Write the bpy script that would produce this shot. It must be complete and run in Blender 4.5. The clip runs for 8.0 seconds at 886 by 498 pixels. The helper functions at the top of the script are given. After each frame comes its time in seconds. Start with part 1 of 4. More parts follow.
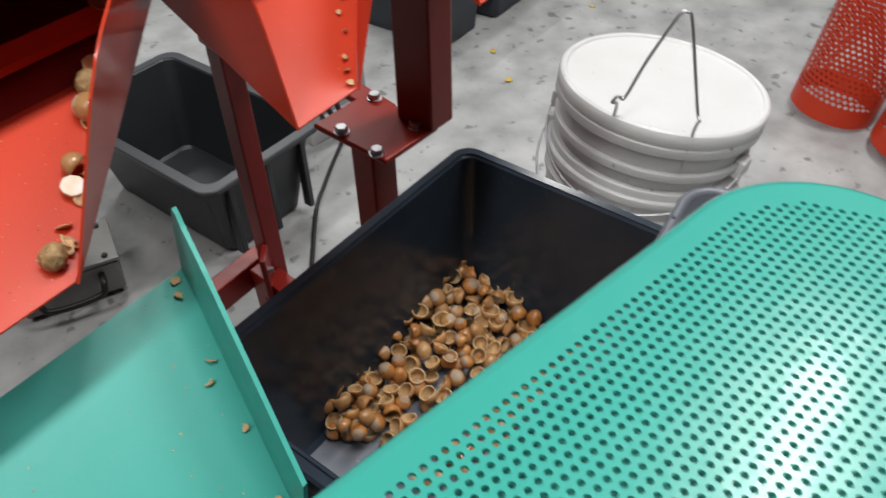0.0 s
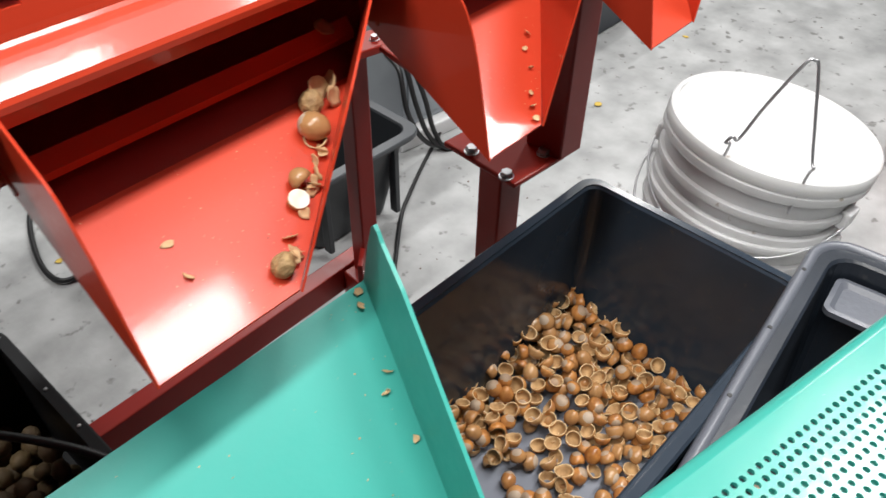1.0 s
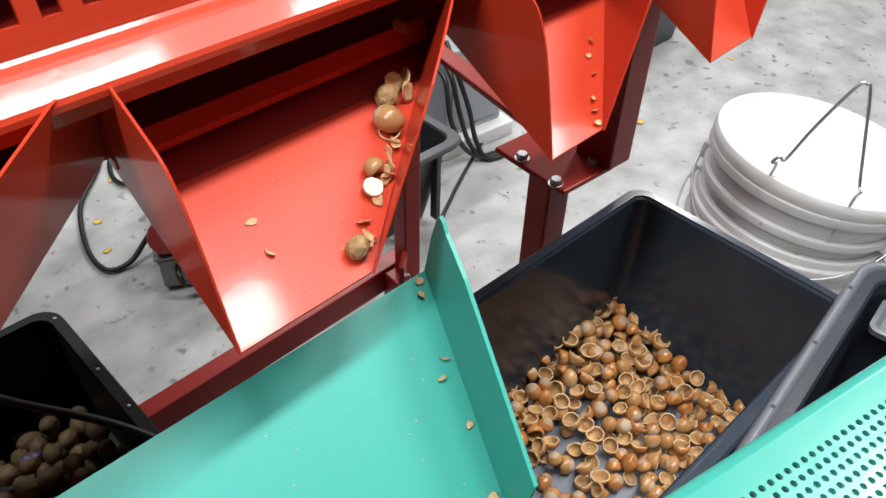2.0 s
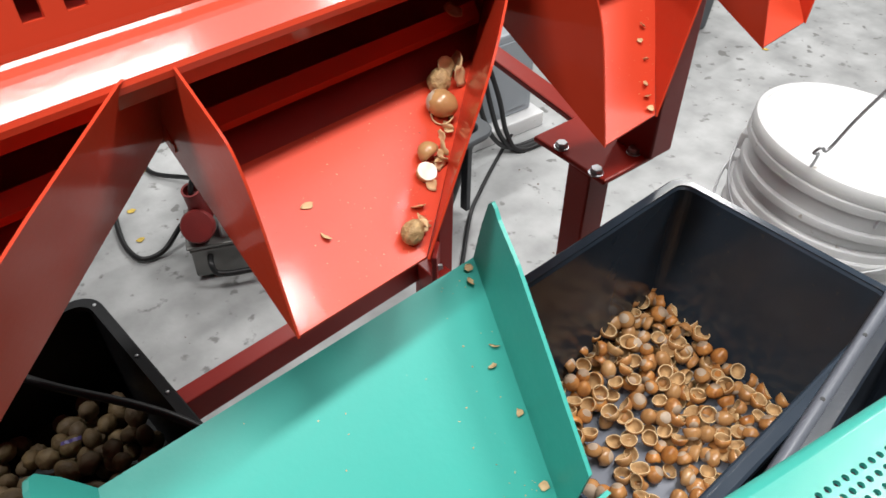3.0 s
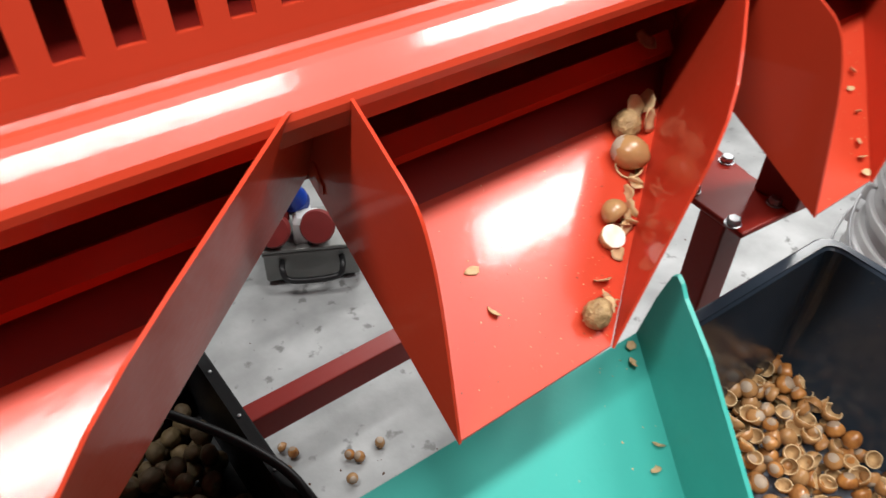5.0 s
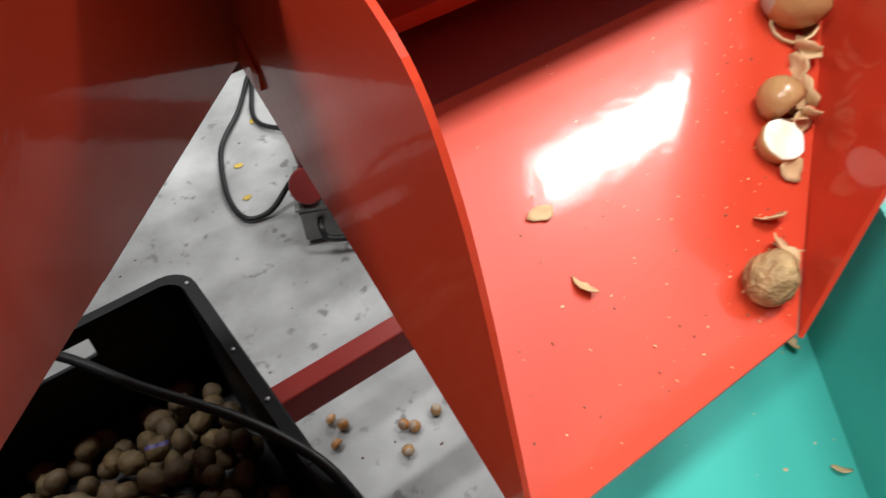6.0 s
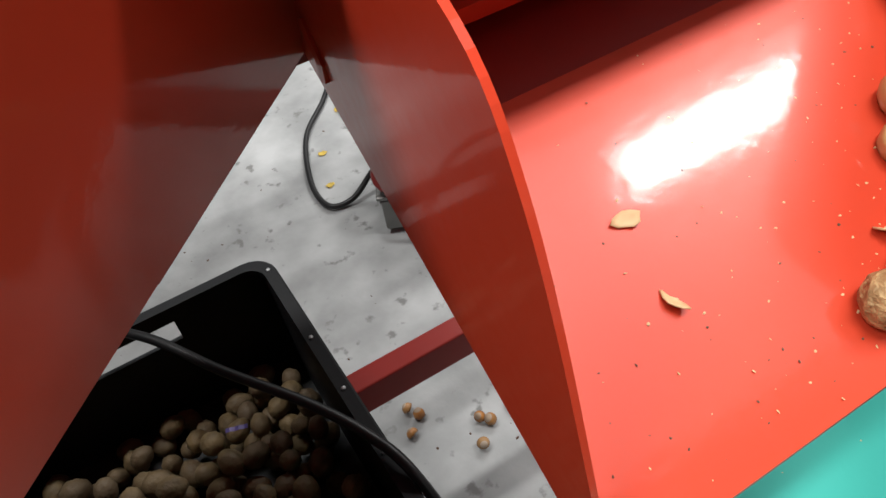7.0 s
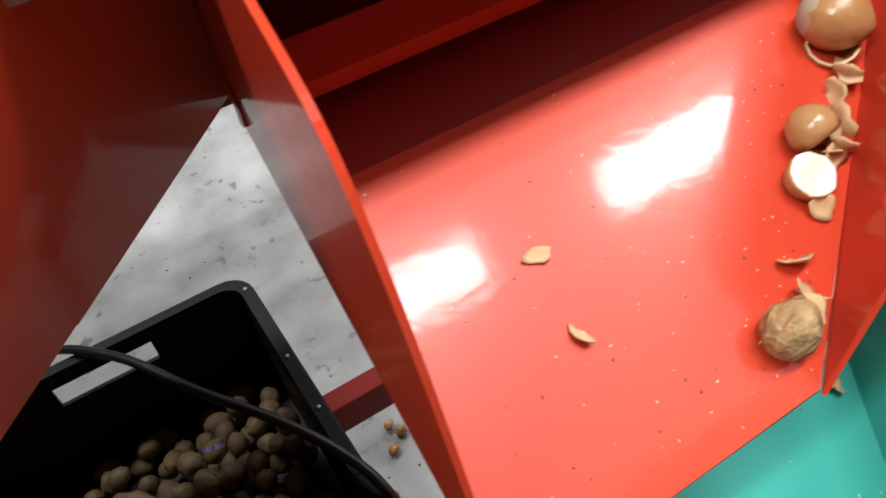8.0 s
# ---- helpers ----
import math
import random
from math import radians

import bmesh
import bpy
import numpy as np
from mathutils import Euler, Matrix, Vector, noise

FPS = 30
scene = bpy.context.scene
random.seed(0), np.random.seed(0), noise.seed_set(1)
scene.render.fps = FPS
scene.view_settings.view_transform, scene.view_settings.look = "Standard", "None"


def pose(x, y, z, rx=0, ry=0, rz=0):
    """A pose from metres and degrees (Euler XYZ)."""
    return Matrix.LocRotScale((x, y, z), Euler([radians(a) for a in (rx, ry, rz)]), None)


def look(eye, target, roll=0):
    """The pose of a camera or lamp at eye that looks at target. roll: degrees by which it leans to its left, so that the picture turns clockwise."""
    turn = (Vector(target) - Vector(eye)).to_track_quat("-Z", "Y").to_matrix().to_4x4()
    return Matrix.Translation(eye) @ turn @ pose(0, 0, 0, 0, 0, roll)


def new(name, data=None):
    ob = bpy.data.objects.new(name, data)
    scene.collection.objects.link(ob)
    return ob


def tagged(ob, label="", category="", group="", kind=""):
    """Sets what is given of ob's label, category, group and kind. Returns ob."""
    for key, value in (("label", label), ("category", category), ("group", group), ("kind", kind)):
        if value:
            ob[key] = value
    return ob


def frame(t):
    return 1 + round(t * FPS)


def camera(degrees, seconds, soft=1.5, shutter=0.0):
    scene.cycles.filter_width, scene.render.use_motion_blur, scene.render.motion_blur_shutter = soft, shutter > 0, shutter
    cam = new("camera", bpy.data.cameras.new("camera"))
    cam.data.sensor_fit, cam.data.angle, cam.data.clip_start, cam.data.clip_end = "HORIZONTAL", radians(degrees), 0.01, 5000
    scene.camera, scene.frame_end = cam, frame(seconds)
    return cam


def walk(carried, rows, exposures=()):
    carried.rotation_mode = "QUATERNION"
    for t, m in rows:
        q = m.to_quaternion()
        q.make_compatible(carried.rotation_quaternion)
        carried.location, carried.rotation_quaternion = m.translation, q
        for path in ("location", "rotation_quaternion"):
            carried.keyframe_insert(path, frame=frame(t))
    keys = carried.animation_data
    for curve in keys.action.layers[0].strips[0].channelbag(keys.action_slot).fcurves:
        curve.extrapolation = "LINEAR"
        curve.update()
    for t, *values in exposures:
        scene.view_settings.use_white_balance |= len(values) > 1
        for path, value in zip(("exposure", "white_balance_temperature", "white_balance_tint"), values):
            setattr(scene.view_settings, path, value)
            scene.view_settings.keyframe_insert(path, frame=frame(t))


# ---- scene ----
cam = camera(59.9, 8.0, shutter=0.4)
PATH = [
    (0, (0.038, 0.049, 1.032), (1.223, 0.915, -0.328), -1.5),
    (0.5, (0.033, 0.076, 1.032), (1.193, 1.037, -0.283), 0.0),
    (1, (-0.008, 0.099, 1.052), (1.112, 1.071, -0.29), 0.9),
    (1.5, (-0.018, 0.099, 1.055), (1.074, 1.116, -0.277), 1.6),
    (1.7, (-0.025, 0.098, 1.055), (1.066, 1.131, -0.265), 1.7),
    (3, (-0.044, 0.109, 1.049), (0.989, 1.185, -0.284), 0.6),
    (3.5, (-0.051, 0.117, 1.049), (0.957, 1.213, -0.286), 0.7),
    (4, (-0.058, 0.119, 1.052), (0.924, 1.237, -0.286), 0.6),
    (4.5, (-0.059, 0.144, 1.051), (0.905, 1.289, -0.275), 0.2),
    (4.7, (-0.055, 0.162, 1.046), (0.906, 1.323, -0.27), 1.4),
    (5.8, (0.013, 0.252, 0.948), (0.836, 1.464, -0.414), -1.1),
    (6, (0.018, 0.259, 0.941), (0.793, 1.446, -0.47), -4.8),
    (6.5, (0.027, 0.269, 0.936), (0.653, 1.503, -0.508), -9.5),
    (7, (0.025, 0.267, 0.935), (0.613, 1.554, -0.478), -9.6),
    (7.5, (0.027, 0.263, 0.935), (0.618, 1.562, -0.466), -10.2),
    (8, (0.037, 0.259, 0.94), (0.662, 1.552, -0.452), -9.2),
]
walk(cam, [(t, look(eye, target, roll)) for t, eye, target, roll in PATH], exposures=[(0.0, -0.55), (0.5, -0.35), (1.0, -0.05), (1.5, 0.0), (8.0, 0.0)])


# ---- light: a hall with rows of fluorescent battens ----
world = bpy.data.worlds.new("hall_light")
world.use_nodes = True
scene.world = world
world.node_tree.nodes["Background"].inputs[0].default_value = (0.75, 0.8, 0.9, 1)
world.node_tree.nodes["Background"].inputs[1].default_value = 0.02

TUBE_POWER = 44.0


def batten_lamp(x0, x1, y, z, power):
    data = bpy.data.lights.new("tube_light", "AREA")
    data.shape, data.size, data.size_y, data.energy = "RECTANGLE", x1 - x0, 0.16, power
    data.color = (1.0, 0.99, 0.97)
    ob = new("tube_light", data)
    ob.matrix_world = pose((x0 + x1) / 2, y, z, 0, 0, 0)
    return ob


batten_lamp(-0.30, 0.82, -0.04, 2.78, TUBE_POWER)
batten_lamp(1.30, 2.20, -0.04, 2.78, TUBE_POWER)
batten_lamp(-1.90, -0.78, -0.04, 2.78, TUBE_POWER)
batten_lamp(-0.9, 0.3, 1.55, 2.78, 0.8 * TUBE_POWER)
batten_lamp(1.6, 3.0, 3.0, 2.78, 1.4 * TUBE_POWER)
# unseen lamp, added only to brighten the far floor on the right
batten_lamp(3.0, 4.2, 1.55, 2.78, TUBE_POWER)

# unseen soft fill light, added for the broad haze on the red paint
haze_fill = bpy.data.lights.new("haze_fill_light", "AREA")
haze_fill.shape, haze_fill.size, haze_fill.size_y, haze_fill.energy = "RECTANGLE", 1.75, 1.2, 18.0
haze_fill.color = (1.0, 0.98, 0.98)
new("haze_fill_light", haze_fill).matrix_world = pose(1.375, -0.35, 2.82)


# ---- materials ----
def material(name, colour, rough, metal=0.0, dark=None, scale=8.0, amount=0.5, bump=0.0, bump_scale=120.0, coat=0.0, spec=0.5, coat_rough=0.06, spots=None, spot_scale=40.0, spot_cut=0.62, vary=None):
    """Paint, plastic, metal or stone: two scales of colour change, fine relief, specks."""
    m = bpy.data.materials.new(name)
    m.use_nodes = True
    nt = m.node_tree
    b = nt.nodes["Principled BSDF"]
    b.inputs["Metallic"].default_value = metal
    b.inputs["Coat Weight"].default_value = coat
    b.inputs["Coat Roughness"].default_value = coat_rough
    b.inputs["Coat IOR"].default_value = 1.36
    b.inputs["Specular IOR Level"].default_value = spec
    tc = nt.nodes.new("ShaderNodeTexCoord")
    n1 = nt.nodes.new("ShaderNodeTexNoise")
    n1.inputs["Scale"].default_value, n1.inputs["Detail"].default_value = scale, 6
    nt.links.new(tc.outputs["Object"], n1.inputs["Vector"])
    ramp = nt.nodes.new("ShaderNodeValToRGB")
    ramp.color_ramp.elements[0].position, ramp.color_ramp.elements[1].position = 0.5 - amount / 2, 0.5 + amount / 2
    ramp.color_ramp.elements[0].color = (*(dark or [c * 0.85 for c in colour]), 1)
    ramp.color_ramp.elements[1].color = (*colour, 1)
    nt.links.new(n1.outputs["Fac"], ramp.inputs["Fac"])
    out = ramp.outputs["Color"]
    if spots:
        n2 = nt.nodes.new("ShaderNodeTexNoise")
        n2.inputs["Scale"].default_value, n2.inputs["Detail"].default_value = spot_scale, 4
        nt.links.new(tc.outputs["Object"], n2.inputs["Vector"])
        r2 = nt.nodes.new("ShaderNodeValToRGB")
        r2.color_ramp.elements[0].position, r2.color_ramp.elements[1].position = spot_cut, spot_cut + 0.06
        nt.links.new(n2.outputs["Fac"], r2.inputs["Fac"])
        mix = nt.nodes.new("ShaderNodeMix")
        mix.data_type = "RGBA"
        nt.links.new(r2.outputs["Color"], mix.inputs["Factor"])
        nt.links.new(out, mix.inputs["A"])
        mix.inputs["B"].default_value = (*spots, 1)
        out = mix.outputs["Result"]
    if vary:
        info = nt.nodes.new("ShaderNodeObjectInfo")
        mv = nt.nodes.new("ShaderNodeMix")
        mv.data_type = "RGBA"
        nt.links.new(info.outputs["Random"], mv.inputs["Factor"])
        nt.links.new(out, mv.inputs["A"])
        mv.inputs["B"].default_value = (*vary, 1)
        out = mv.outputs["Result"]
    nt.links.new(out, b.inputs["Base Color"])
    n3 = nt.nodes.new("ShaderNodeTexNoise")
    n3.inputs["Scale"].default_value, n3.inputs["Detail"].default_value = bump_scale, 5
    nt.links.new(tc.outputs["Object"], n3.inputs["Vector"])
    mr = nt.nodes.new("ShaderNodeMapRange")
    mr.inputs["To Min"].default_value, mr.inputs["To Max"].default_value = max(0.02, rough * 0.8), min(1, rough * 1.2)
    nt.links.new(n3.outputs["Fac"], mr.inputs["Value"])
    nt.links.new(mr.outputs["Result"], b.inputs["Roughness"])
    if bump:
        bp = nt.nodes.new("ShaderNodeBump")
        bp.inputs["Strength"].default_value, bp.inputs["Distance"].default_value = bump, 0.002
        nt.links.new(n3.outputs["Fac"], bp.inputs["Height"])
        nt.links.new(bp.outputs["Normal"], b.inputs["Normal"])
        nt.links.new(bp.outputs["Normal"], b.inputs["Coat Normal"])
    return m


RED = material("red_gloss_paint", (0.56, 0.050, 0.021), 0.34, bump=0.018, bump_scale=300, scale=14, coat=0.42, coat_rough=0.035, spec=0.04, dark=(0.51, 0.043, 0.018))
RED_WORN = material("worn_red_paint", (0.56, 0.053, 0.023), 0.34, bump=0.018, bump_scale=300, scale=14, coat=0.55, coat_rough=0.085, spec=0.2, dark=(0.51, 0.046, 0.019))
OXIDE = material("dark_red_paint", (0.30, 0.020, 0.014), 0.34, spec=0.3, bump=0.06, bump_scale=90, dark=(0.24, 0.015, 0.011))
# OXIDE made lighter: light on some frame parts is put into the colour
OXIDE_LIT = material("lit_dark_red_paint", (0.46, 0.034, 0.020), 0.34, spec=0.25, bump=0.06, bump_scale=90, dark=(0.38, 0.026, 0.016))
GREEN = material("green_paint", (0.048, 0.37, 0.315), 0.42, spec=0.4, bump=0.08, bump_scale=150, dark=(0.044, 0.345, 0.29))
GREEN_GLOSS = material("green_gloss_coating", (0.038, 0.305, 0.255), 0.25, spec=0.3, bump=0.1, bump_scale=60, dark=(0.035, 0.28, 0.235), coat=0.2)
BLACK = material("black_plastic", (0.026, 0.034, 0.048), 0.34, spec=0.5, bump=0.1, bump_scale=200, dark=(0.013, 0.017, 0.024), spots=(0.045, 0.047, 0.05), spot_scale=90, spot_cut=0.68)
CRATE_BLACK = material("dull_black_plastic", (0.018, 0.019, 0.021), 0.5, spec=0.28, bump=0.1, bump_scale=200)
TUB_BLACK = material("glossy_black_plastic", (0.040, 0.053, 0.072), 0.18, spec=0.36, bump=0.015, bump_scale=90, dark=(0.021, 0.030, 0.043), spots=(0.040, 0.044, 0.05), spot_scale=110, spot_cut=0.66)
LIT_GREY = material("lit_rim_plastic", (0.13, 0.14, 0.165), 0.34, bump=0.1, bump_scale=200)
TUB_SHEEN = material("tub_sheen_grey", (0.20, 0.215, 0.25), 0.3, bump=0.05, bump_scale=90, dark=(0.14, 0.15, 0.18), spots=(0.3, 0.3, 0.3), spot_scale=120, spot_cut=0.68)
BIN_RIM_LIT = material("lit_bin_rim_plastic", (0.060, 0.066, 0.074), 0.34, bump=0.1, bump_scale=200)
DARK_GREY = material("dark_grey_plastic", (0.026, 0.029, 0.033), 0.4, bump=0.1, bump_scale=200)
WHITE = material("white_plastic", (0.68, 0.685, 0.69), 0.4, scale=14, dark=(0.63, 0.63, 0.625), bump=0.05, spots=(0.35, 0.31, 0.26), spot_scale=55, spot_cut=0.7)
glow = WHITE.node_tree.nodes["Principled BSDF"]
glow.inputs["Subsurface Weight"].default_value = 0.6
glow.inputs["Subsurface Radius"].default_value = (1.0, 1.0, 0.95)
glow.inputs["Subsurface Scale"].default_value = 0.03
STEEL = material("zinc_steel", (0.68, 0.68, 0.70), 0.42, metal=1.0, bump=0.1)
CONCRETE = material("concrete", (0.455, 0.462, 0.462), 0.42, scale=9.0, dark=(0.27, 0.275, 0.275), amount=0.36, bump=0.25, bump_scale=60, spots=(0.19, 0.19, 0.185), spot_scale=26, spot_cut=0.62)
PLASTER = material("plaster", (0.26, 0.26, 0.27), 0.8, scale=2)
RUBBER = material("black_rubber", (0.012, 0.012, 0.013), 0.45)
DULL_RED = material("dull_red_plastic", (0.24, 0.022, 0.020), 0.55, dark=(0.17, 0.016, 0.015), scale=30)
BLUE = material("blue_plastic", (0.01, 0.05, 0.35), 0.35)
SHELL_OUT = material("hazelnut_shell", (0.52, 0.215, 0.055), 0.24, scale=70, dark=(0.25, 0.085, 0.022), amount=0.3, bump=0.15, bump_scale=300, vary=(0.42, 0.235, 0.10))
WALNUT = material("whole_nut_shell", (0.21, 0.145, 0.062), 0.65, scale=60, dark=(0.10, 0.066, 0.028), amount=0.4, bump=0.6, bump_scale=260, vary=(0.12, 0.082, 0.045))
HUSK = material("rough_husk", (0.50, 0.33, 0.15), 0.6, scale=250, dark=(0.26, 0.15, 0.06), amount=0.35, bump=0.8, bump_scale=500)
HUSK_DARK = material("dark_husk", (0.12, 0.06, 0.035), 0.8, scale=200)
PURPLE = material("purple_foil", (0.16, 0.13, 0.42), 0.35, scale=80)
KERNEL = material("nut_kernel", (0.86, 0.83, 0.76), 0.6, scale=90, dark=(0.78, 0.68, 0.5), amount=0.25)
FLAKE = material("shell_flake", (0.66, 0.48, 0.27), 0.7, scale=90, dark=(0.5, 0.3, 0.14))
PALE = material("pale_shell_base", (0.36, 0.26, 0.17), 0.7, scale=120, dark=(0.26, 0.16, 0.10), vary=(0.46, 0.36, 0.27))
RIM = material("broken_shell_edge", (0.80, 0.60, 0.35), 0.75, scale=120, dark=(0.5, 0.32, 0.15))
METAL_GREY = material("grey_cast_metal", (0.30, 0.30, 0.29), 0.45, metal=0.6, bump=0.2, dark=(0.2, 0.2, 0.19))
CABINET = material("grey_enamel", (0.30, 0.33, 0.36), 0.4)
LEAF = material("dry_yellow_leaf", (0.6, 0.42, 0.08), 0.7)
INNER = material("shell_inside", (0.58, 0.37, 0.17), 0.8, scale=90, dark=(0.25, 0.13, 0.05), bump=0.3, bump_scale=300)


# ---- mesh helpers ----
def part(name, bm, mat, parent=None, label="", smooth=False):
    bmesh.ops.recalc_face_normals(bm, faces=bm.faces)
    me = bpy.data.meshes.new(name)
    bm.to_mesh(me)
    bm.free()
    for m in (mat if isinstance(mat, (list, tuple)) else [mat]):
        me.materials.append(m)
    if smooth:
        for p in me.polygons:
            p.use_smooth = True
    ob = new(name, me)
    if parent:
        ob.parent = parent
    if label:
        ob["label"] = label
    return ob


def box(bm, lo, hi, m=None, bevel=0.0):
    r = bmesh.ops.create_cube(bm, size=1)
    vs = r["verts"]
    lo, hi = Vector(lo), Vector(hi)
    for v in vs:
        v.co = Vector(((lo[k] + hi[k]) / 2 + v.co[k] * (hi[k] - lo[k]) for k in range(3)))
    if bevel:
        es = list({e for v in vs for e in v.link_edges})
        vs = list({v for f in bmesh.ops.bevel(bm, geom=es, offset=bevel, segments=2, affect="EDGES", profile=0.5)["faces"] for v in f.verts} | {v for v in vs if v.is_valid})
    if m is not None:
        bmesh.ops.transform(bm, matrix=m, verts=vs)
    return bm


def sheet(bm, pts, thick, back=None):
    """A flat plate with the outline pts, thick metres thick along its normal (or the way given)."""
    vs = [bm.verts.new(p) for p in pts]
    n = back or (Vector(pts[1]) - Vector(pts[0])).cross(Vector(pts[2]) - Vector(pts[0])).normalized()
    us = [bm.verts.new(Vector(p) + Vector(n) * thick) for p in pts]
    bm.faces.new(vs)
    bm.faces.new(us[::-1])
    for i in range(len(vs)):
        j = (i + 1) % len(vs)
        bm.faces.new((vs[i], us[i], us[j], vs[j]))
    return bm


def tube(bm, pts, r, seg=8, closed_ends=True):
    pts = [Vector(p) for p in pts]
    rings = []
    up = Vector((0.3, 0.2, 0.93))
    for i, p in enumerate(pts):
        d = (pts[min(i + 1, len(pts) - 1)] - pts[max(i - 1, 0)]).normalized()
        a = d.cross(up).normalized()
        b = d.cross(a)
        rings.append([bm.verts.new(p + r * (math.cos(k * 2 * math.pi / seg) * a + math.sin(k * 2 * math.pi / seg) * b)) for k in range(seg)])
    for q, s in zip(rings, rings[1:]):
        for k in range(seg):
            bm.faces.new((q[k], q[(k + 1) % seg], s[(k + 1) % seg], s[k]))
    if closed_ends:
        bm.faces.new(rings[0][::-1])
        bm.faces.new(rings[-1])
    return bm


def smooth_path(pts, n=8):
    """Catmull-Rom points through pts."""
    p = [Vector(q) for q in pts]
    p = [2 * p[0] - p[1]] + p + [2 * p[-1] - p[-2]]
    out = []
    for i in range(1, len(p) - 2):
        for k in range(n):
            t = k / n
            out.append(0.5 * (2 * p[i] + (p[i + 1] - p[i - 1]) * t + (2 * p[i - 1] - 5 * p[i] + 4 * p[i + 1] - p[i + 2]) * t * t + (3 * p[i] - p[i - 1] - 3 * p[i + 1] + p[i + 2]) * t ** 3))
    return out + [p[-2]]


def lathe(bm, profile, seg=48, m=None):
    rings = []
    for r, z in profile:
        rings.append([bm.verts.new((r * math.cos(k * 2 * math.pi / seg), r * math.sin(k * 2 * math.pi / seg), z)) for k in range(seg)] if r > 1e-6 else [bm.verts.new((0, 0, z))])
    for a, b in zip(rings, rings[1:]):
        for k in range(seg):
            l = (k + 1) % seg
            if len(a) == 1 and len(b) > 1:
                bm.faces.new((a[0], b[k], b[l]))
            elif len(b) == 1 and len(a) > 1:
                bm.faces.new((a[k], a[l], b[0]))
            elif len(a) > 1:
                bm.faces.new((a[k], a[l], b[l], b[k]))
    if m is not None:
        bmesh.ops.transform(bm, matrix=m, verts=bm.verts)
    return bm


def ring_points(hx, hy, r, n=5):
    """A rounded rectangle, anticlockwise."""
    out = []
    for cx, cy, a0 in ((hx - r, hy - r, 0), (-hx + r, hy - r, 90), (-hx + r, -hy + r, 180), (hx - r, -hy + r, 270)):
        for k in range(n + 1):
            a = radians(a0 + 90 * k / n)
            out.append((cx + r * math.cos(a), cy + r * math.sin(a)))
    return out


def loft(bm, rings, cap_first=True, cap_last=True, n=5):
    """rings: (half x, half y, corner radius, z)."""
    made = []
    for hx, hy, r, z in rings:
        made.append([bm.verts.new((x, y, z)) for x, y in ring_points(hx, hy, r, n)])
    for a, b in zip(made, made[1:]):
        for k in range(len(a)):
            l = (k + 1) % len(a)
            bm.faces.new((a[k], a[l], b[l], b[k]))
    if cap_first:
        bm.faces.new(made[0][::-1])
    if cap_last:
        bm.faces.new(made[-1])
    return made


def open_tub(bm, hx, hy, depth, flange, taper, wall=0.004, r=0.03, lip=0.012):
    """A tapered tub with a turned-down flange round its rim, the bottom at z = 0."""
    bx, by = hx - flange - taper, hy - flange - taper
    tx, ty = hx - flange, hy - flange
    return loft(bm, [
        (bx - 0.006, by - 0.006, r, 0), (bx, by, r, 0.006), (tx, ty, r, depth - 0.004),
        (hx - 0.002, hy - 0.002, r + flange * 0.6, depth - 0.004), (hx - 0.002, hy - 0.002, r + flange * 0.6, depth - lip), (hx, hy, r + flange * 0.6, depth - lip),
        (hx, hy, r + flange * 0.6, depth - 0.002), (hx - 0.002, hy - 0.002, r + flange * 0.6, depth),
        (tx - wall + 0.002, ty - wall + 0.002, r, depth), (tx - wall, ty - wall, r, depth - 0.002),
        (bx - wall, by - wall, r - 0.004, wall + 0.006), (bx - wall - 0.006, by - wall - 0.006, r - 0.006, wall)])


def thing(name, label, category, group="", at=None, kind=""):
    ob = new(name)
    ob.empty_display_size = 0.05
    if at is not None:
        ob.matrix_world = at
    return tagged(ob, label, category, group, kind)


# ---- the hall ----
bm = bmesh.new()
box(bm, (-6, -6, -0.1), (9, 9, 0))
tagged(part("floor", bm, CONCRETE), "stained grey concrete floor with oil marks and scraps", "floor", kind="structure")
# unseen walls and ceiling, added to close the hall; their grey sets the bounce
for nm, lo, hi in (("wall_north", (-6, 9, 0), (9, 9.2, 3.0)), ("wall_south", (-6, -6.2, 0), (9, -6, 3.0)), ("wall_east", (9, -6.2, 0), (9.2, 9.2, 3.0)), ("wall_west", (-6.2, -6.2, 0), (-6, 9.2, 3.0))):
    bm = bmesh.new()
    box(bm, lo, hi)
    tagged(part(nm, bm, PLASTER), "plain grey wall, unseen, closing the hall", "wall", kind="structure")
bm = bmesh.new()
box(bm, (-6.2, -6.2, 3.0), (9.2, 9.2, 3.1))
tagged(part("ceiling", bm, PLASTER), "plain grey ceiling, unseen, closing the hall", "ceiling", kind="structure")

# ---- the nut sorting machine ----
machine = thing("nut_sorting_machine", "glossy red steel nut sorting machine with sloping discharge chutes", "machine")
T = 0.0011
Y0, Z0, YB, SLOPE = 0.300, 0.814, 0.3735, 0.49
YE = 0.3716
# left end and rear are unseen, drawn out to shade the crate and floor
X_LEFT, X_RIGHT, Y_REAR = -1.04, 0.60, 0.90


def floor_z(y):
    return Z0 + SLOPE * (y - Y0)


def right_x(xr, x_next, y):
    return xr + (x_next - xr) * (y - Y0) / (0.397 - Y0)


